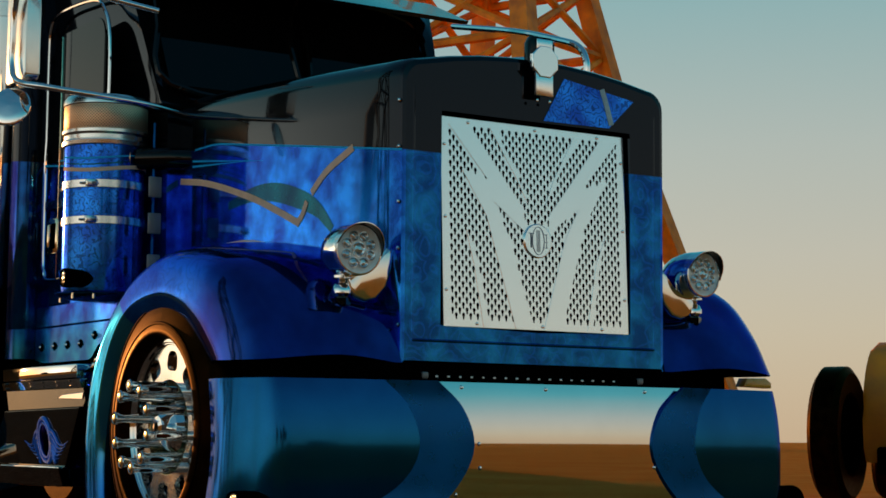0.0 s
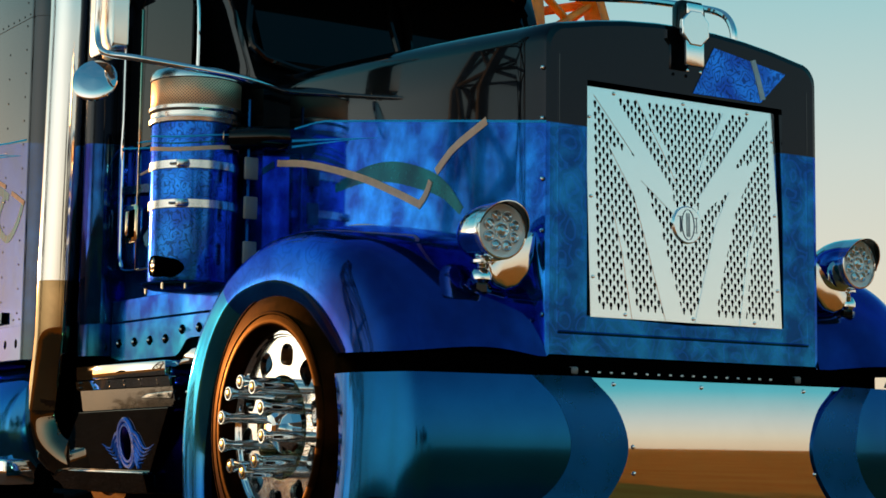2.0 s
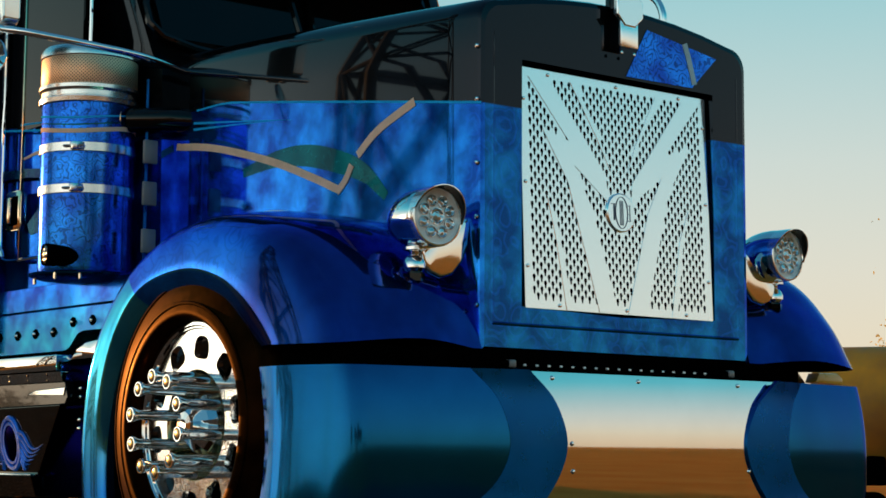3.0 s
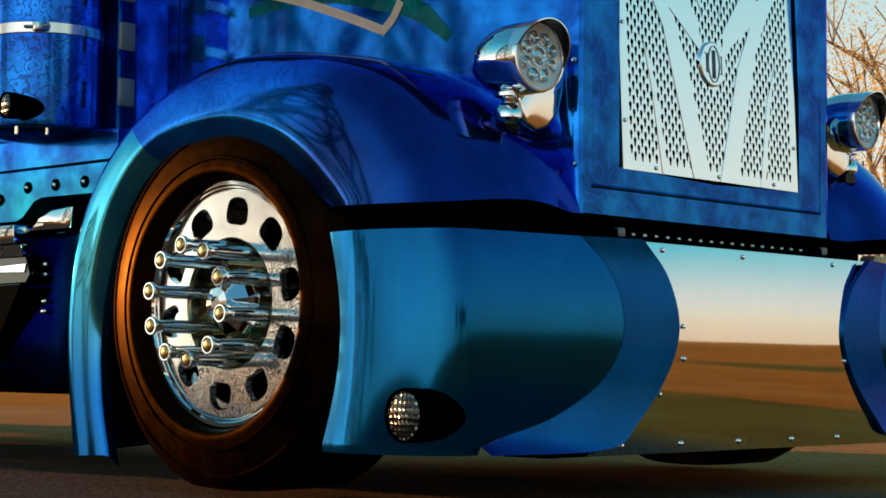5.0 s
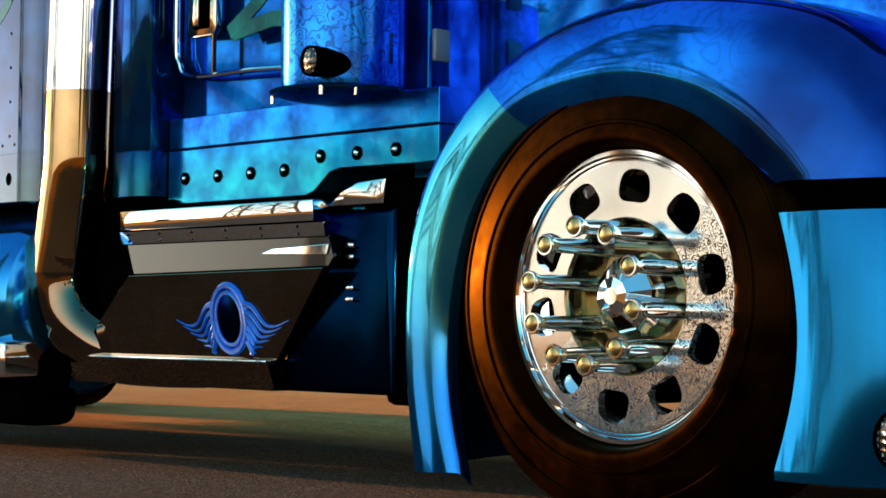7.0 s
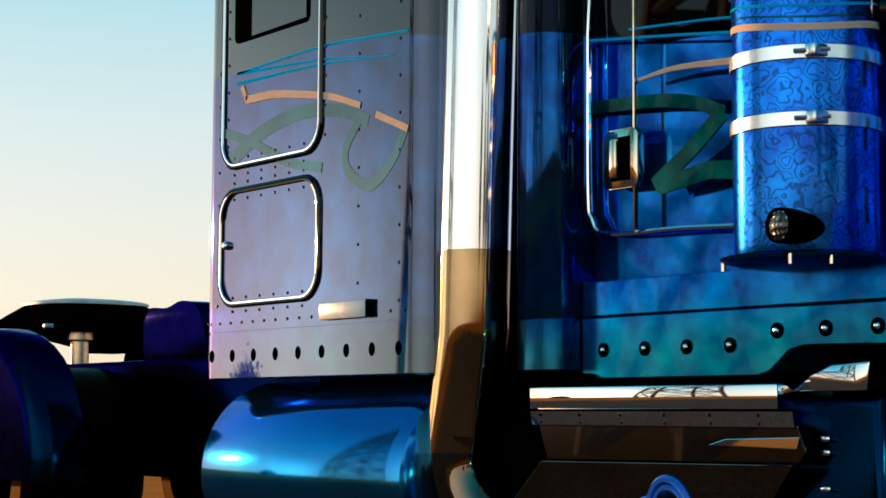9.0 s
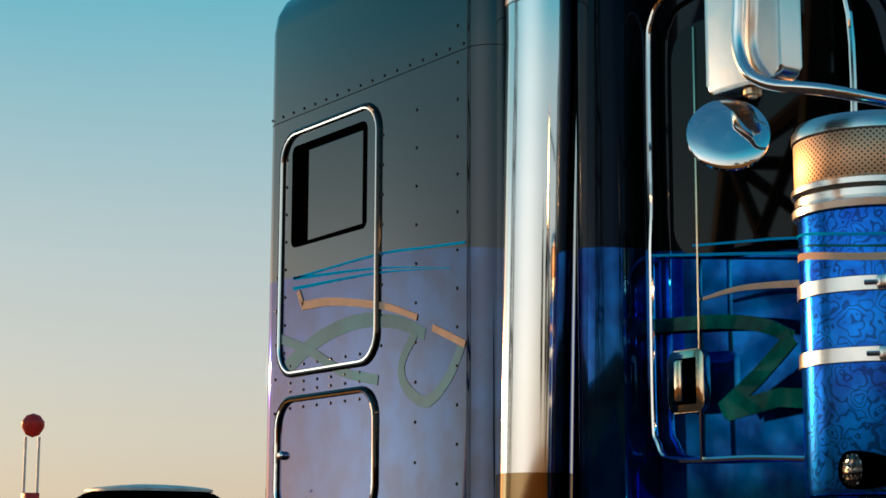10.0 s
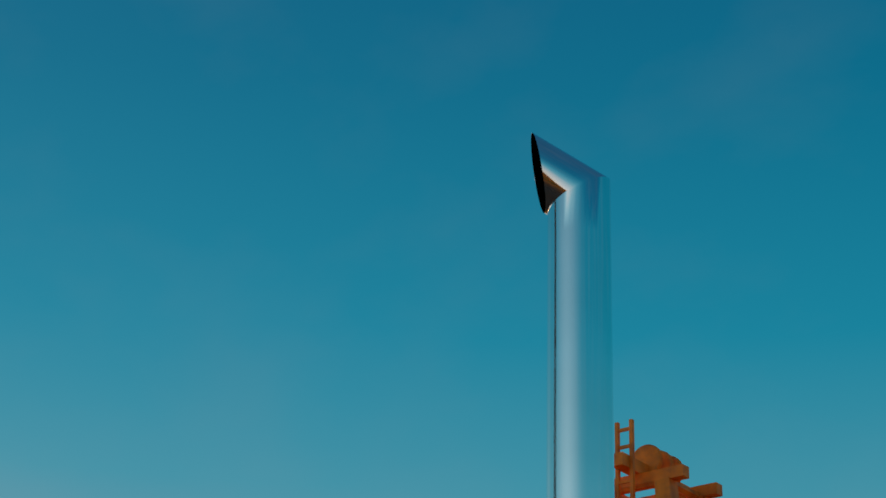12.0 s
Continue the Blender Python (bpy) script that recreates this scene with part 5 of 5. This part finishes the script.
part("fuel_tank", bm, TANKBLUE, truck, "glossy blue cylindrical fuel tank")
bm = BM()
box(bm, -4.30, -3.10, -1.15, -0.75, 0.255, 0.365, 0.012, 3)
part("tank_step", bm, STEEL, truck, "polished step box below the tank")
bm = BM()
box(bm, -4.25, -3.12, -1.05, -0.85, 0.10, 0.25, 0.05, 4)
part("tank_skid", bm, BLACK, truck)
bm = BM()
prism(bm, curve_through([(-3.30, 0.18), (-3.31, 0.30), (-3.25, 0.375), (-3.14, 0.37), (-3.05, 0.30), (-3.04, 0.23), (-3.14, 0.18)], 4, True), "y", -1.00, -0.94, 0.02, 3)
part("skid_end", bm, BLACK, truck)
bm = BM()
prism(bm, [(-0.985, 0.320), (-0.90, 0.320), (-0.90, 0.245), (-0.962, 0.245)], "x", -2.995, -2.03, 0.003)
tread = part("lower_step", bm, DARKMIRROR, truck, "polished cab step with a tread edge", smooth=False)
bm = BM()
box(bm, -2.98, -2.05, -0.975, -0.86, 0.32, 0.327, 0.002)
part("tread_plate", bm, CHROME, tread)
bm = BM()
prism(bm, [(-2.985, 0.325), (-2.03, 0.325), (-1.80, 0.572), (-2.675, 0.562)], "y", -0.955, -0.925, 0.002)
for v in bm.verts:
    v.co.y -= 0.15 * (v.co.z - 0.325)
riser = part("step_riser", bm, DARKMIRROR, truck, "leaning mirror riser panel, darkened for its reflections, with blue winged crest", smooth=False)
# dark panel and steel wedge in place of what the upper riser mirrors
bm = BM()
prism(bm, [(-2.670, 0.566), (-1.797, 0.576), (-1.775, 0.60), (-1.80, 0.654), (-2.705, 0.654)], "y", -0.975, -0.94, 0.002)
upper_riser = part("upper_riser", bm, GLOSSBLACK, truck, "glossy dark panel under the upper step, standing in for its reflections", smooth=False)
bm = BM()
prism(bm, [(-2.08, 0.612), (-1.80, 0.606), (-1.79, 0.634), (-2.02, 0.627)], "y", -0.979, -0.96, 0.002)
part("bright_strip", bm, STEEL, upper_riser, smooth=False)


def on_riser(x, z):
    return (x, -0.958 - 0.15 * (z - 0.325), z)


CX, CZ = -2.207, 0.438
bm = BM()
for s in (1.0, 0.78):
    tube(bm, [on_riser(CX + 0.074 * s * math.cos(t), CZ + 0.092 * s * math.sin(t)) for t in (2 * math.pi * k / 28 for k in range(28))], 0.010 * s, 6, True)
part("crest_oval", bm, CREST, riser, "blue oval crest")
bm = BM()
prism(bm, [(CX + 0.056 * math.cos(t), CZ + 0.072 * math.sin(t)) for t in (2 * math.pi * k / 24 for k in range(24))], "y", -0.004, 0.0, 0.0005)
for v in bm.verts:
    v.co.y += on_riser(0, v.co.z)[1]
part("crest_plate", bm, NAVY, riser)
for s in (-1, 1):
    for k in range(6):
        bm = BM()
        pts = [(0.072, 0.040 - 0.020 * k), (0.105 - 0.004 * k, 0.030 - 0.024 * k), (0.150 - 0.014 * k, -0.014 - 0.016 * k), (0.195 - 0.022 * k, -0.020 - 0.014 * k), (0.250 - 0.030 * k, -0.004 - 0.018 * k)]
        tube(bm, curve_through([on_riser(CX + s * dx, CZ + dz) for dx, dz in pts], 5), lambda t: 0.009 * (1.12 - t), 6)
        part("crest_feather", bm, CREST, riser)
bm = BM()
prism(bm, [(-0.992, 0.690), (-0.80, 0.690), (-0.80, 0.655), (-0.985, 0.655)], "x", -2.72, -1.80, 0.002)
box(bm, -2.73, -1.85, -0.985, -0.80, 0.695, 0.752, 0.004)
for v in bm.verts:
    if v.co.y < -0.97 and v.co.z > 0.72:
        v.co.y -= 0.002
upper = part("upper_step", bm, STEEL, truck, "polished upper step box with small screws")
bm = BM()
box(bm, -2.71, -1.87, -0.965, -0.81, 0.750, 0.757, 0.002)
for k in range(4):
    box(bm, -2.70, -1.88, -0.955 + 0.036 * k, -0.945 + 0.036 * k, 0.757, 0.761, 0.001)
part("tread_mat", bm, BLACK, upper, "ribbed black tread mat")
for k in range(6):
    for z in (0.663, 0.682):
        part("step_screw", dot, None, upper, at=pose(-2.68 + 0.155 * k, -0.986 if z < 0.67 else -0.991, z))
bm = BM()
prism(bm, [(-2.06, 0.245), (-1.60, 0.245), (-1.60, 0.725), (-1.86, 0.725), (-1.87, 0.67), (-1.99, 0.45)], "y", -0.93, -0.80, 0.025, 4)
bracket = part("step_bracket", bm, NAVY, truck, "dark blue end bracket with bolts")
for z in (0.49, 0.52, 0.60, 0.63):
    bm = BM()
    box(bm, -1.765, -1.735, -0.945, -0.925, z - 0.006, z + 0.006, 0.003)
    part("bracket_bolt", bm, CHROME, bracket)
bm = BM()
prism(bm, [(-1.86, 0.735), (-1.64, 0.735), (-1.63, 0.80), (-1.74, 0.795), (-1.80, 0.77)], "y", -0.93, -0.84, 0.006)
part("chrome_hinge", bm, CHROME, truck)
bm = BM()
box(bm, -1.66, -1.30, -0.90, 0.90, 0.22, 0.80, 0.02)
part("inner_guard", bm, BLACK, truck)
# black block added for the shade between the stack and the riser
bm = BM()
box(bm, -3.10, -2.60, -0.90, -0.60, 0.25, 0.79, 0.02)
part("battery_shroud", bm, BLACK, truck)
bm = BM()
for s in (-1, 1):
    box(bm, -9.0, -0.2, s * 0.45 - 0.05, s * 0.45 + 0.05, 0.42, 0.72, 0.01)
box(bm, -2.9, -0.25, -0.50, 0.50, 0.36, 1.0, 0.04)
box(bm, -0.80, -0.60, -0.95, 0.95, 0.38, 0.56, 0.03)
part("chassis", bm, BLACK, truck, "black frame rails and underbody")
bm = BM()
box(bm, -9.0, -4.33, -0.62, 0.62, 0.45, 0.895, 0.02, 3)
part("frame_cover", bm, NAVY, truck, "smooth blue frame cover")
for side in (1, -1):
    for x0 in (-6.1, -7.45):
        bm = BM()
        pts = [(x0 + 0.66 * math.cos(radians(t)), 0.50 + 0.525 * math.sin(radians(t))) for t in range(-10, 191, 10)]
        rings = []
        for y, s in ((-1.175, 0.86), (-1.172, 0.91), (-1.160, 0.95), (-1.138, 0.98), (-1.10, 0.995), (-1.06, 1.0), (-0.98, 1.0), (-0.96, 0.985)):
            rings.append([(x0 + (p[0] - x0) * s, y * side, 0.5 + (p[1] - 0.5) * s) for p in pts])
        loft(bm, rings, False)
        bm.faces.new([bm.verts.new((q[0], q[1], q[2])) for q in rings[0]])
        if side == 1:
            part("rear_fender", bm, NAVY, truck, "blue half-round rear fender", angle=40)
        bm = BM()
        lathe(bm, [(0.28, 0.03), (0.31, 0.0), (0.40, 0.0), (0.435, 0.03), (0.435, 0.50), (0.40, 0.53), (0.30, 0.53)], "y", (0, 0, 0), 40)
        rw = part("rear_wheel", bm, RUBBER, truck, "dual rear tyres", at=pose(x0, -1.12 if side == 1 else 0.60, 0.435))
        bm = BM()
        lathe(bm, [(0.30, 0.02), (0.285, 0.01), (0.26, 0.15), (0.0, 0.16)], "y", (0, 0, 0), 32)
        part("rim", bm, NAVY, rw)
# fifth wheel
FX = -7.56


def dome(bm, outline, top, thick, size=1.0):
    """A plate over an outline that falls away towards its rim."""
    def ring(f, dz):
        return [(FX + x * f * size, y * f * size * 0.92, top - 0.045 * (f * size) ** 2 - 0.05 * max(0.0, f * size - 0.72) / 0.28 + dz) for x, y in outline]
    loft(bm, [ring(f, 0.0) for f in (0.02, 0.3, 0.55, 0.75, 0.9, 1.0)] + [ring(1.0, -thick), ring(0.5, -thick - 0.02)], True, (True, True))


plate_o = curve_through([(-0.42, -0.13), (-0.36, -0.32), (-0.14, -0.42), (0.16, -0.42), (0.36, -0.31), (0.42, 0.0), (0.36, 0.31), (0.16, 0.42), (-0.14, 0.42), (-0.36, 0.32), (-0.42, 0.13), (-0.10, 0.06), (-0.10, -0.06)], 3, True)
bm = BM()
dome(bm, plate_o, 1.245, 0.075)
fifth = part("fifth_wheel", bm, BLACK, truck, "greasy black fifth-wheel coupling plate")
bm = BM()
dome(bm, plate_o, 1.262, 0.012, 0.74)
part("worn_top", bm, PALEPLATE, fifth)
for y in (-0.35, 0.35):
    bm = BM()
    prism(bm, [(FX - 0.20, 0.88), (FX + 0.20, 0.88), (FX + 0.13, 1.04), (FX + 0.08, 1.12), (FX - 0.08, 1.12), (FX - 0.13, 1.04)], "y", y - 0.045, y + 0.045, 0.012)
    part("pedestal", bm, BLACK, fifth)
for y0, y1, z0 in ((-0.30, -0.10, 1.06), (0.02, 0.28, 0.99)):
    bm = BM()
    box(bm, FX - 0.2, FX + 0.2, y0, y1, z0, 1.17, 0.03, 3)
    part("locking_block", bm, BLACK, fifth)
bm = BM()
box(bm, FX + 0.30, FX + 0.33, -0.36, 0.30, 1.085, 1.115, 0.008)
part("release_bar", bm, SATIN, fifth)
bm = BM()
lathe(bm, [(0.045, 0.89), (0.045, 1.03), (0.065, 1.04), (0.065, 1.12), (0.0, 1.12)], "z", (FX + 0.30, -0.16, 0), 20)
part("air_bag_post", bm, BRASS, fifth)
bm = BM()
prism(bm, curve_through([(0.20, 0.885), (0.26, 0.95), (0.24, 1.06), (0.12, 1.03), (-0.02, 1.00), (-0.16, 1.02), (-0.30, 1.06), (-0.34, 1.13), (-0.10, 1.15), (0.20, 1.15), (0.36, 1.13), (0.37, 1.0), (0.36, 0.885)], 3, True), "x", FX + 0.10, FX + 0.26, 0.006)
part("cradle", bm, BLACK, fifth)
bm = BM()
box(bm, FX - 0.02, FX + 0.05, -0.52, -0.41, 1.10, 1.125, 0.008)
lamp_arm = part("lamp_arm", bm, BLACK, fifth)
bm = BM()
box(bm, FX - 0.02, FX + 0.04, -0.53, -0.48, 1.125, 1.16, 0.010)
part("amber_lamp", bm, YELLOW, lamp_arm)
bm = BM()
prism(bm, curve_through([(-5.86, 0.88), (-5.87, 1.06), (-5.82, 1.115), (-5.67, 1.112), (-5.54, 1.135), (-5.42, 1.11), (-5.35, 1.02), (-5.33, 0.88)], 6), "y", -0.52, -0.40, 0.02, 3)
part("deck_box", bm, NAVY, truck, "rounded blue deck box")


# ---- beyond the truck ----
def lattice_tower(name, base, turn, label, H, wide, mid, thin, mat, bar=0.022):
    ob = thing(name, label, "tower", base, "steel towers")
    ob.rotation_euler.z = radians(turn)

    def half(z):
        return wide + (mid - wide) * min(z, H * 0.6) / (H * 0.6) + (thin - mid) * max(0, z - H * 0.6) / (H * 0.4)
    for sx, sy in ((1, 1), (1, -1), (-1, 1), (-1, -1)):
        bm = BM()
        rings = []
        for z in (0, H * 0.6, H):
            h, t = half(z), wide * 0.055 if z < H else wide * 0.045
            cx, cy = sx * h, sy * h
            rings.append([(cx - t, cy - t, z), (cx + t, cy - t, z), (cx + t, cy + t, z), (cx - t, cy + t, z)])
        loft(bm, rings, True, (True, True))
        part("leg", bm, mat, ob, smooth=False)
    levels = [H * q for q in (0.0, 0.19, 0.37, 0.52, 0.65, 0.76, 0.855, 0.93, 1.0)]
    for s in range(4):
        def corner(z, k):
            h = half(z)
            return Vector(((h, h), (-h, h), (-h, -h), (h, -h))[k % 4] + (z,))
        for z0, z1 in zip(levels, levels[1:]):
            bm = BM()
            if z0 < H * 0.84:
                tube(bm, [corner(z0, s), corner(z1, s + 1)], wide * bar, 6)
                tube(bm, [corner(z0, s + 1), corner(z1, s)], wide * bar, 6)
            tube(bm, [corner(z1, s), corner(z1, s + 1)], wide * bar * 1.2, 6)
            part("brace", bm, mat, ob, smooth=False)
    bm = BM()
    box(bm, -thin * 1.7, thin * 1.7, -thin * 1.15, -thin * 0.8, H, H + 0.45)
    box(bm, -thin * 1.7, thin * 1.7, thin * 0.8, thin * 1.15, H, H + 0.45)
    part("crown_beam", bm, mat, ob, smooth=False)
    bm = BM()
    box(bm, -0.25, 0.25, -thin * 2.1, thin * 2.1, H + 0.45, H + 0.95)
    part("crown_beam", bm, mat, ob, smooth=False)
    bm = BM()
    box(bm, -1.5, -1.0, -3.25, -1.0, H - 0.4, H + 0.1)
    box(bm, -1.5, -1.0, -3.1, -2.7, H - 2.6, H - 0.4)
    part("side_arm", bm, mat, ob, smooth=False)
    bm = BM()
    for y in (-0.7, 0.1, 0.8):
        lathe(bm, [(0.0, -0.12), (0.65, -0.12), (0.70, -0.05), (0.62, 0.0), (0.70, 0.05), (0.65, 0.12), (0.0, 0.12)], "y", (0.1, y, H + 1.15), 20)
    part("pulley", bm, mat, ob)
    bm = BM()
    for x in (-0.32, 0.32):
        box(bm, x - 0.07, x + 0.07, -2.15, -2.0, H - 4, H + 2.4)
    for k in range(9):
        box(bm, -0.32, 0.32, -2.12, -2.03, H - 3.6 + 0.7 * k, H - 3.48 + 0.7 * k)
    part("ladder", bm, mat, ob, smooth=False)
    return ob


far_tower = lattice_tower("lattice_tower", (-66.6, 46.35, 0), 22, "tall orange steel lattice derrick catching the evening sun", 23.7, 6.95, 3.1, 1.25, ORANGE)
far_tower.scale = (1.27, 1.27, 1.252)
lattice_tower("lattice_tower", (-19.0, -20.4, 0), 28, "dark steel lattice derrick across the lot, mirrored in the paint", 21.0, 3.3, 1.9, 0.8, DARKSTEEL, 0.036)

# marker pole
pole = thing("marker_pole", "thin white double post with red boxes and a red ball", "pole", (-29.9, 7.93, 0))
for s in (-0.12, 0.12):
    bm = BM()
    lathe(bm, [(0.025, 0.0), (0.025, 2.95), (0.0, 2.95)], "z", (0.6 * s, 0.8 * s, 0), 10)
    part("post", bm, WHITEPAINT, pole)
for z0 in (1.55, 0.6):
    bm = BM()
    box(bm, -0.13, 0.13, -0.13, 0.13, z0, z0 + 0.42, 0.02)
    part("red_box", bm, REDPAINT, pole)
bm = BM()
lathe(bm, [(0.0, 2.94), (0.12, 2.99), (0.20, 3.12), (0.20, 3.22), (0.12, 3.33), (0.0, 3.37)], "z", (0, 0, 0), 20)
part("ball", bm, REDPAINT, pole)


def tree(base, height, seed, spread, label, group, leaf, per_clump, size, bark=BARK, fork=4, kind_name="tree"):
    rnd = random.Random(seed)
    ob = thing(kind_name, label, kind_name, base, group)
    bm = BM()
    clumps = []

    def limb(p, d, length, r, level):
        pts = [p]
        for k in range(4):
            d = (d + Vector((rnd.uniform(-1, 1), rnd.uniform(-1, 1), rnd.uniform(-0.3, 0.6))) * 0.22).normalized()
            pts.append(pts[-1] + d * length / 4)
        tube(bm, pts, lambda t: r * (1 - 0.6 * t), 6)
        if level >= 2:
            clumps.extend(pts[1:])
        if level < 3:
            for k in range(fork if level else fork + 3):
                f = rnd.uniform(0.3, 1.0)
                q = pts[int(f * 4)]
                dd = (d * 0.6 + Vector((rnd.uniform(-1, 1), rnd.uniform(-1, 1), rnd.uniform(-0.25, 0.8)))).normalized()
                limb(q, dd, length * rnd.uniform(0.5, 0.72), r * 0.5, level + 1)
    limb(Vector((0, 0, 0)), Vector((0.08, 0.0, 1)), height * 0.45, (0.02 if fork > 3 else 0.011) * height, 0)
    part("trunk", bm, bark, ob)
    verts, faces = [], []
    for c in clumps:
        for k in range(per_clump):
            q = c + Vector((rnd.gauss(0, 1), rnd.gauss(0, 1), rnd.gauss(0, 0.7))) * spread
            a = Vector((rnd.uniform(-1, 1), rnd.uniform(-1, 1), rnd.uniform(-1, 1))).normalized()
            b = a.orthogonal().normalized()
            l, w = size * rnd.uniform(0.6, 1.2), size * rnd.uniform(0.3, 0.6)
            faces.append(tuple(range(len(verts), len(verts) + 4)))
            verts += [tuple(q + v) for v in (a * l, b * w, -a * l, -b * w)]
    me = bpy.data.meshes.new("crown")
    me.from_pydata(verts, [], faces)
    me.materials.append(leaf)
    part("crown", me, None, ob)
    return ob


GOLD = ("sparse tree with golden autumn leaves lit from behind", "golden trees", LEAF, 15, 0.036, PALEBARK, 3)
tree((-12.0, 22.0, 0), 9.0, 3, 0.30, *GOLD)
tree((-14.4, 21.5, 0), 4.6, 5, 0.22, *GOLD)
tree((-15.0, 27.5, 0), 11.5, 8, 0.36, *GOLD)
tree((-10.0, 25.5, 0), 11.0, 14, 0.34, *GOLD)
tree((-8.3, 21.5, 0), 10.0, 21, 0.34, *GOLD)
# unseen trees added as dark shapes in the paint's and chrome's reflections
DIM = ("unseen dark half-bare tree, added for the truck's paint to mirror", "dark trees across the lot", DARKLEAF, 10, 0.17)
for k, (x, y) in enumerate(((40.0, -8.0), (46.0, -15.0), (42.0, -24.0), (50.0, -4.0))):
    tree((x, y, 0), 9.5 + 1.3 * (k % 3), 40 + k, 0.42, *DIM)
SCRUB = ("low dark scrub tree on the edge of the lot", "scrub across the lot", DARKLEAF, 14, 0.16)
for k, (x, y) in enumerate(((-49, -21.6), (-52, -23.6), (-46, -21.2), (64, 10), (66, 4), (70, -16))):
    tree((x, y, 0), 1.7 + 0.4 * (k % 3), 60 + k, 0.5, *SCRUB)

# orange yard tractor beyond the nose
tractor = thing("tractor", "small orange yard tractor with black tyres, parked beyond the nose", "tractor", (-4.21, 6.375, 0))
tractor.rotation_euler.z = radians(120)
tractor.scale = (0.6, 0.6, 0.6)
bm = BM()
prism(bm, curve_through([(0.5, 0.5), (0.45, 1.2), (0.7, 1.75), (1.2, 2.05), (2.0, 2.0), (2.8, 1.7), (3.0, 1.1), (2.95, 0.5)], 4), "y", -0.55, 0.55, 0.06, 3)
part("bonnet", bm, ORANGE, tractor)
bm = BM()
box(bm, 0.3, 3.0, -0.35, 0.35, 0.35, 0.7, 0.04)
part("chassis_beam", bm, BLACK, tractor)
for x, y, r in ((0.0, -0.75, 0.85), (0.0, 0.75, 0.85), (2.5, -0.65, 0.5), (2.5, 0.65, 0.5)):
    bm = BM()
    lathe(bm, [(0.0, -0.1), (r * 0.55, -0.1), (r * 0.62, -0.17), (r * 0.9, -0.19), (r, -0.13), (r, 0.13), (r * 0.9, 0.19), (r * 0.62, 0.17), (r * 0.55, 0.1), (0.0, 0.1)], "y", (x, y, r), 40)
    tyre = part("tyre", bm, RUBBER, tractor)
    bm = BM()
    lathe(bm, [(0.0, -0.15), (r * 0.3, -0.15), (r * 0.52, -0.12), (r * 0.56, -0.18)], "y", (x, y, r), 32)
    part("rim", bm, BLACK, tyre)
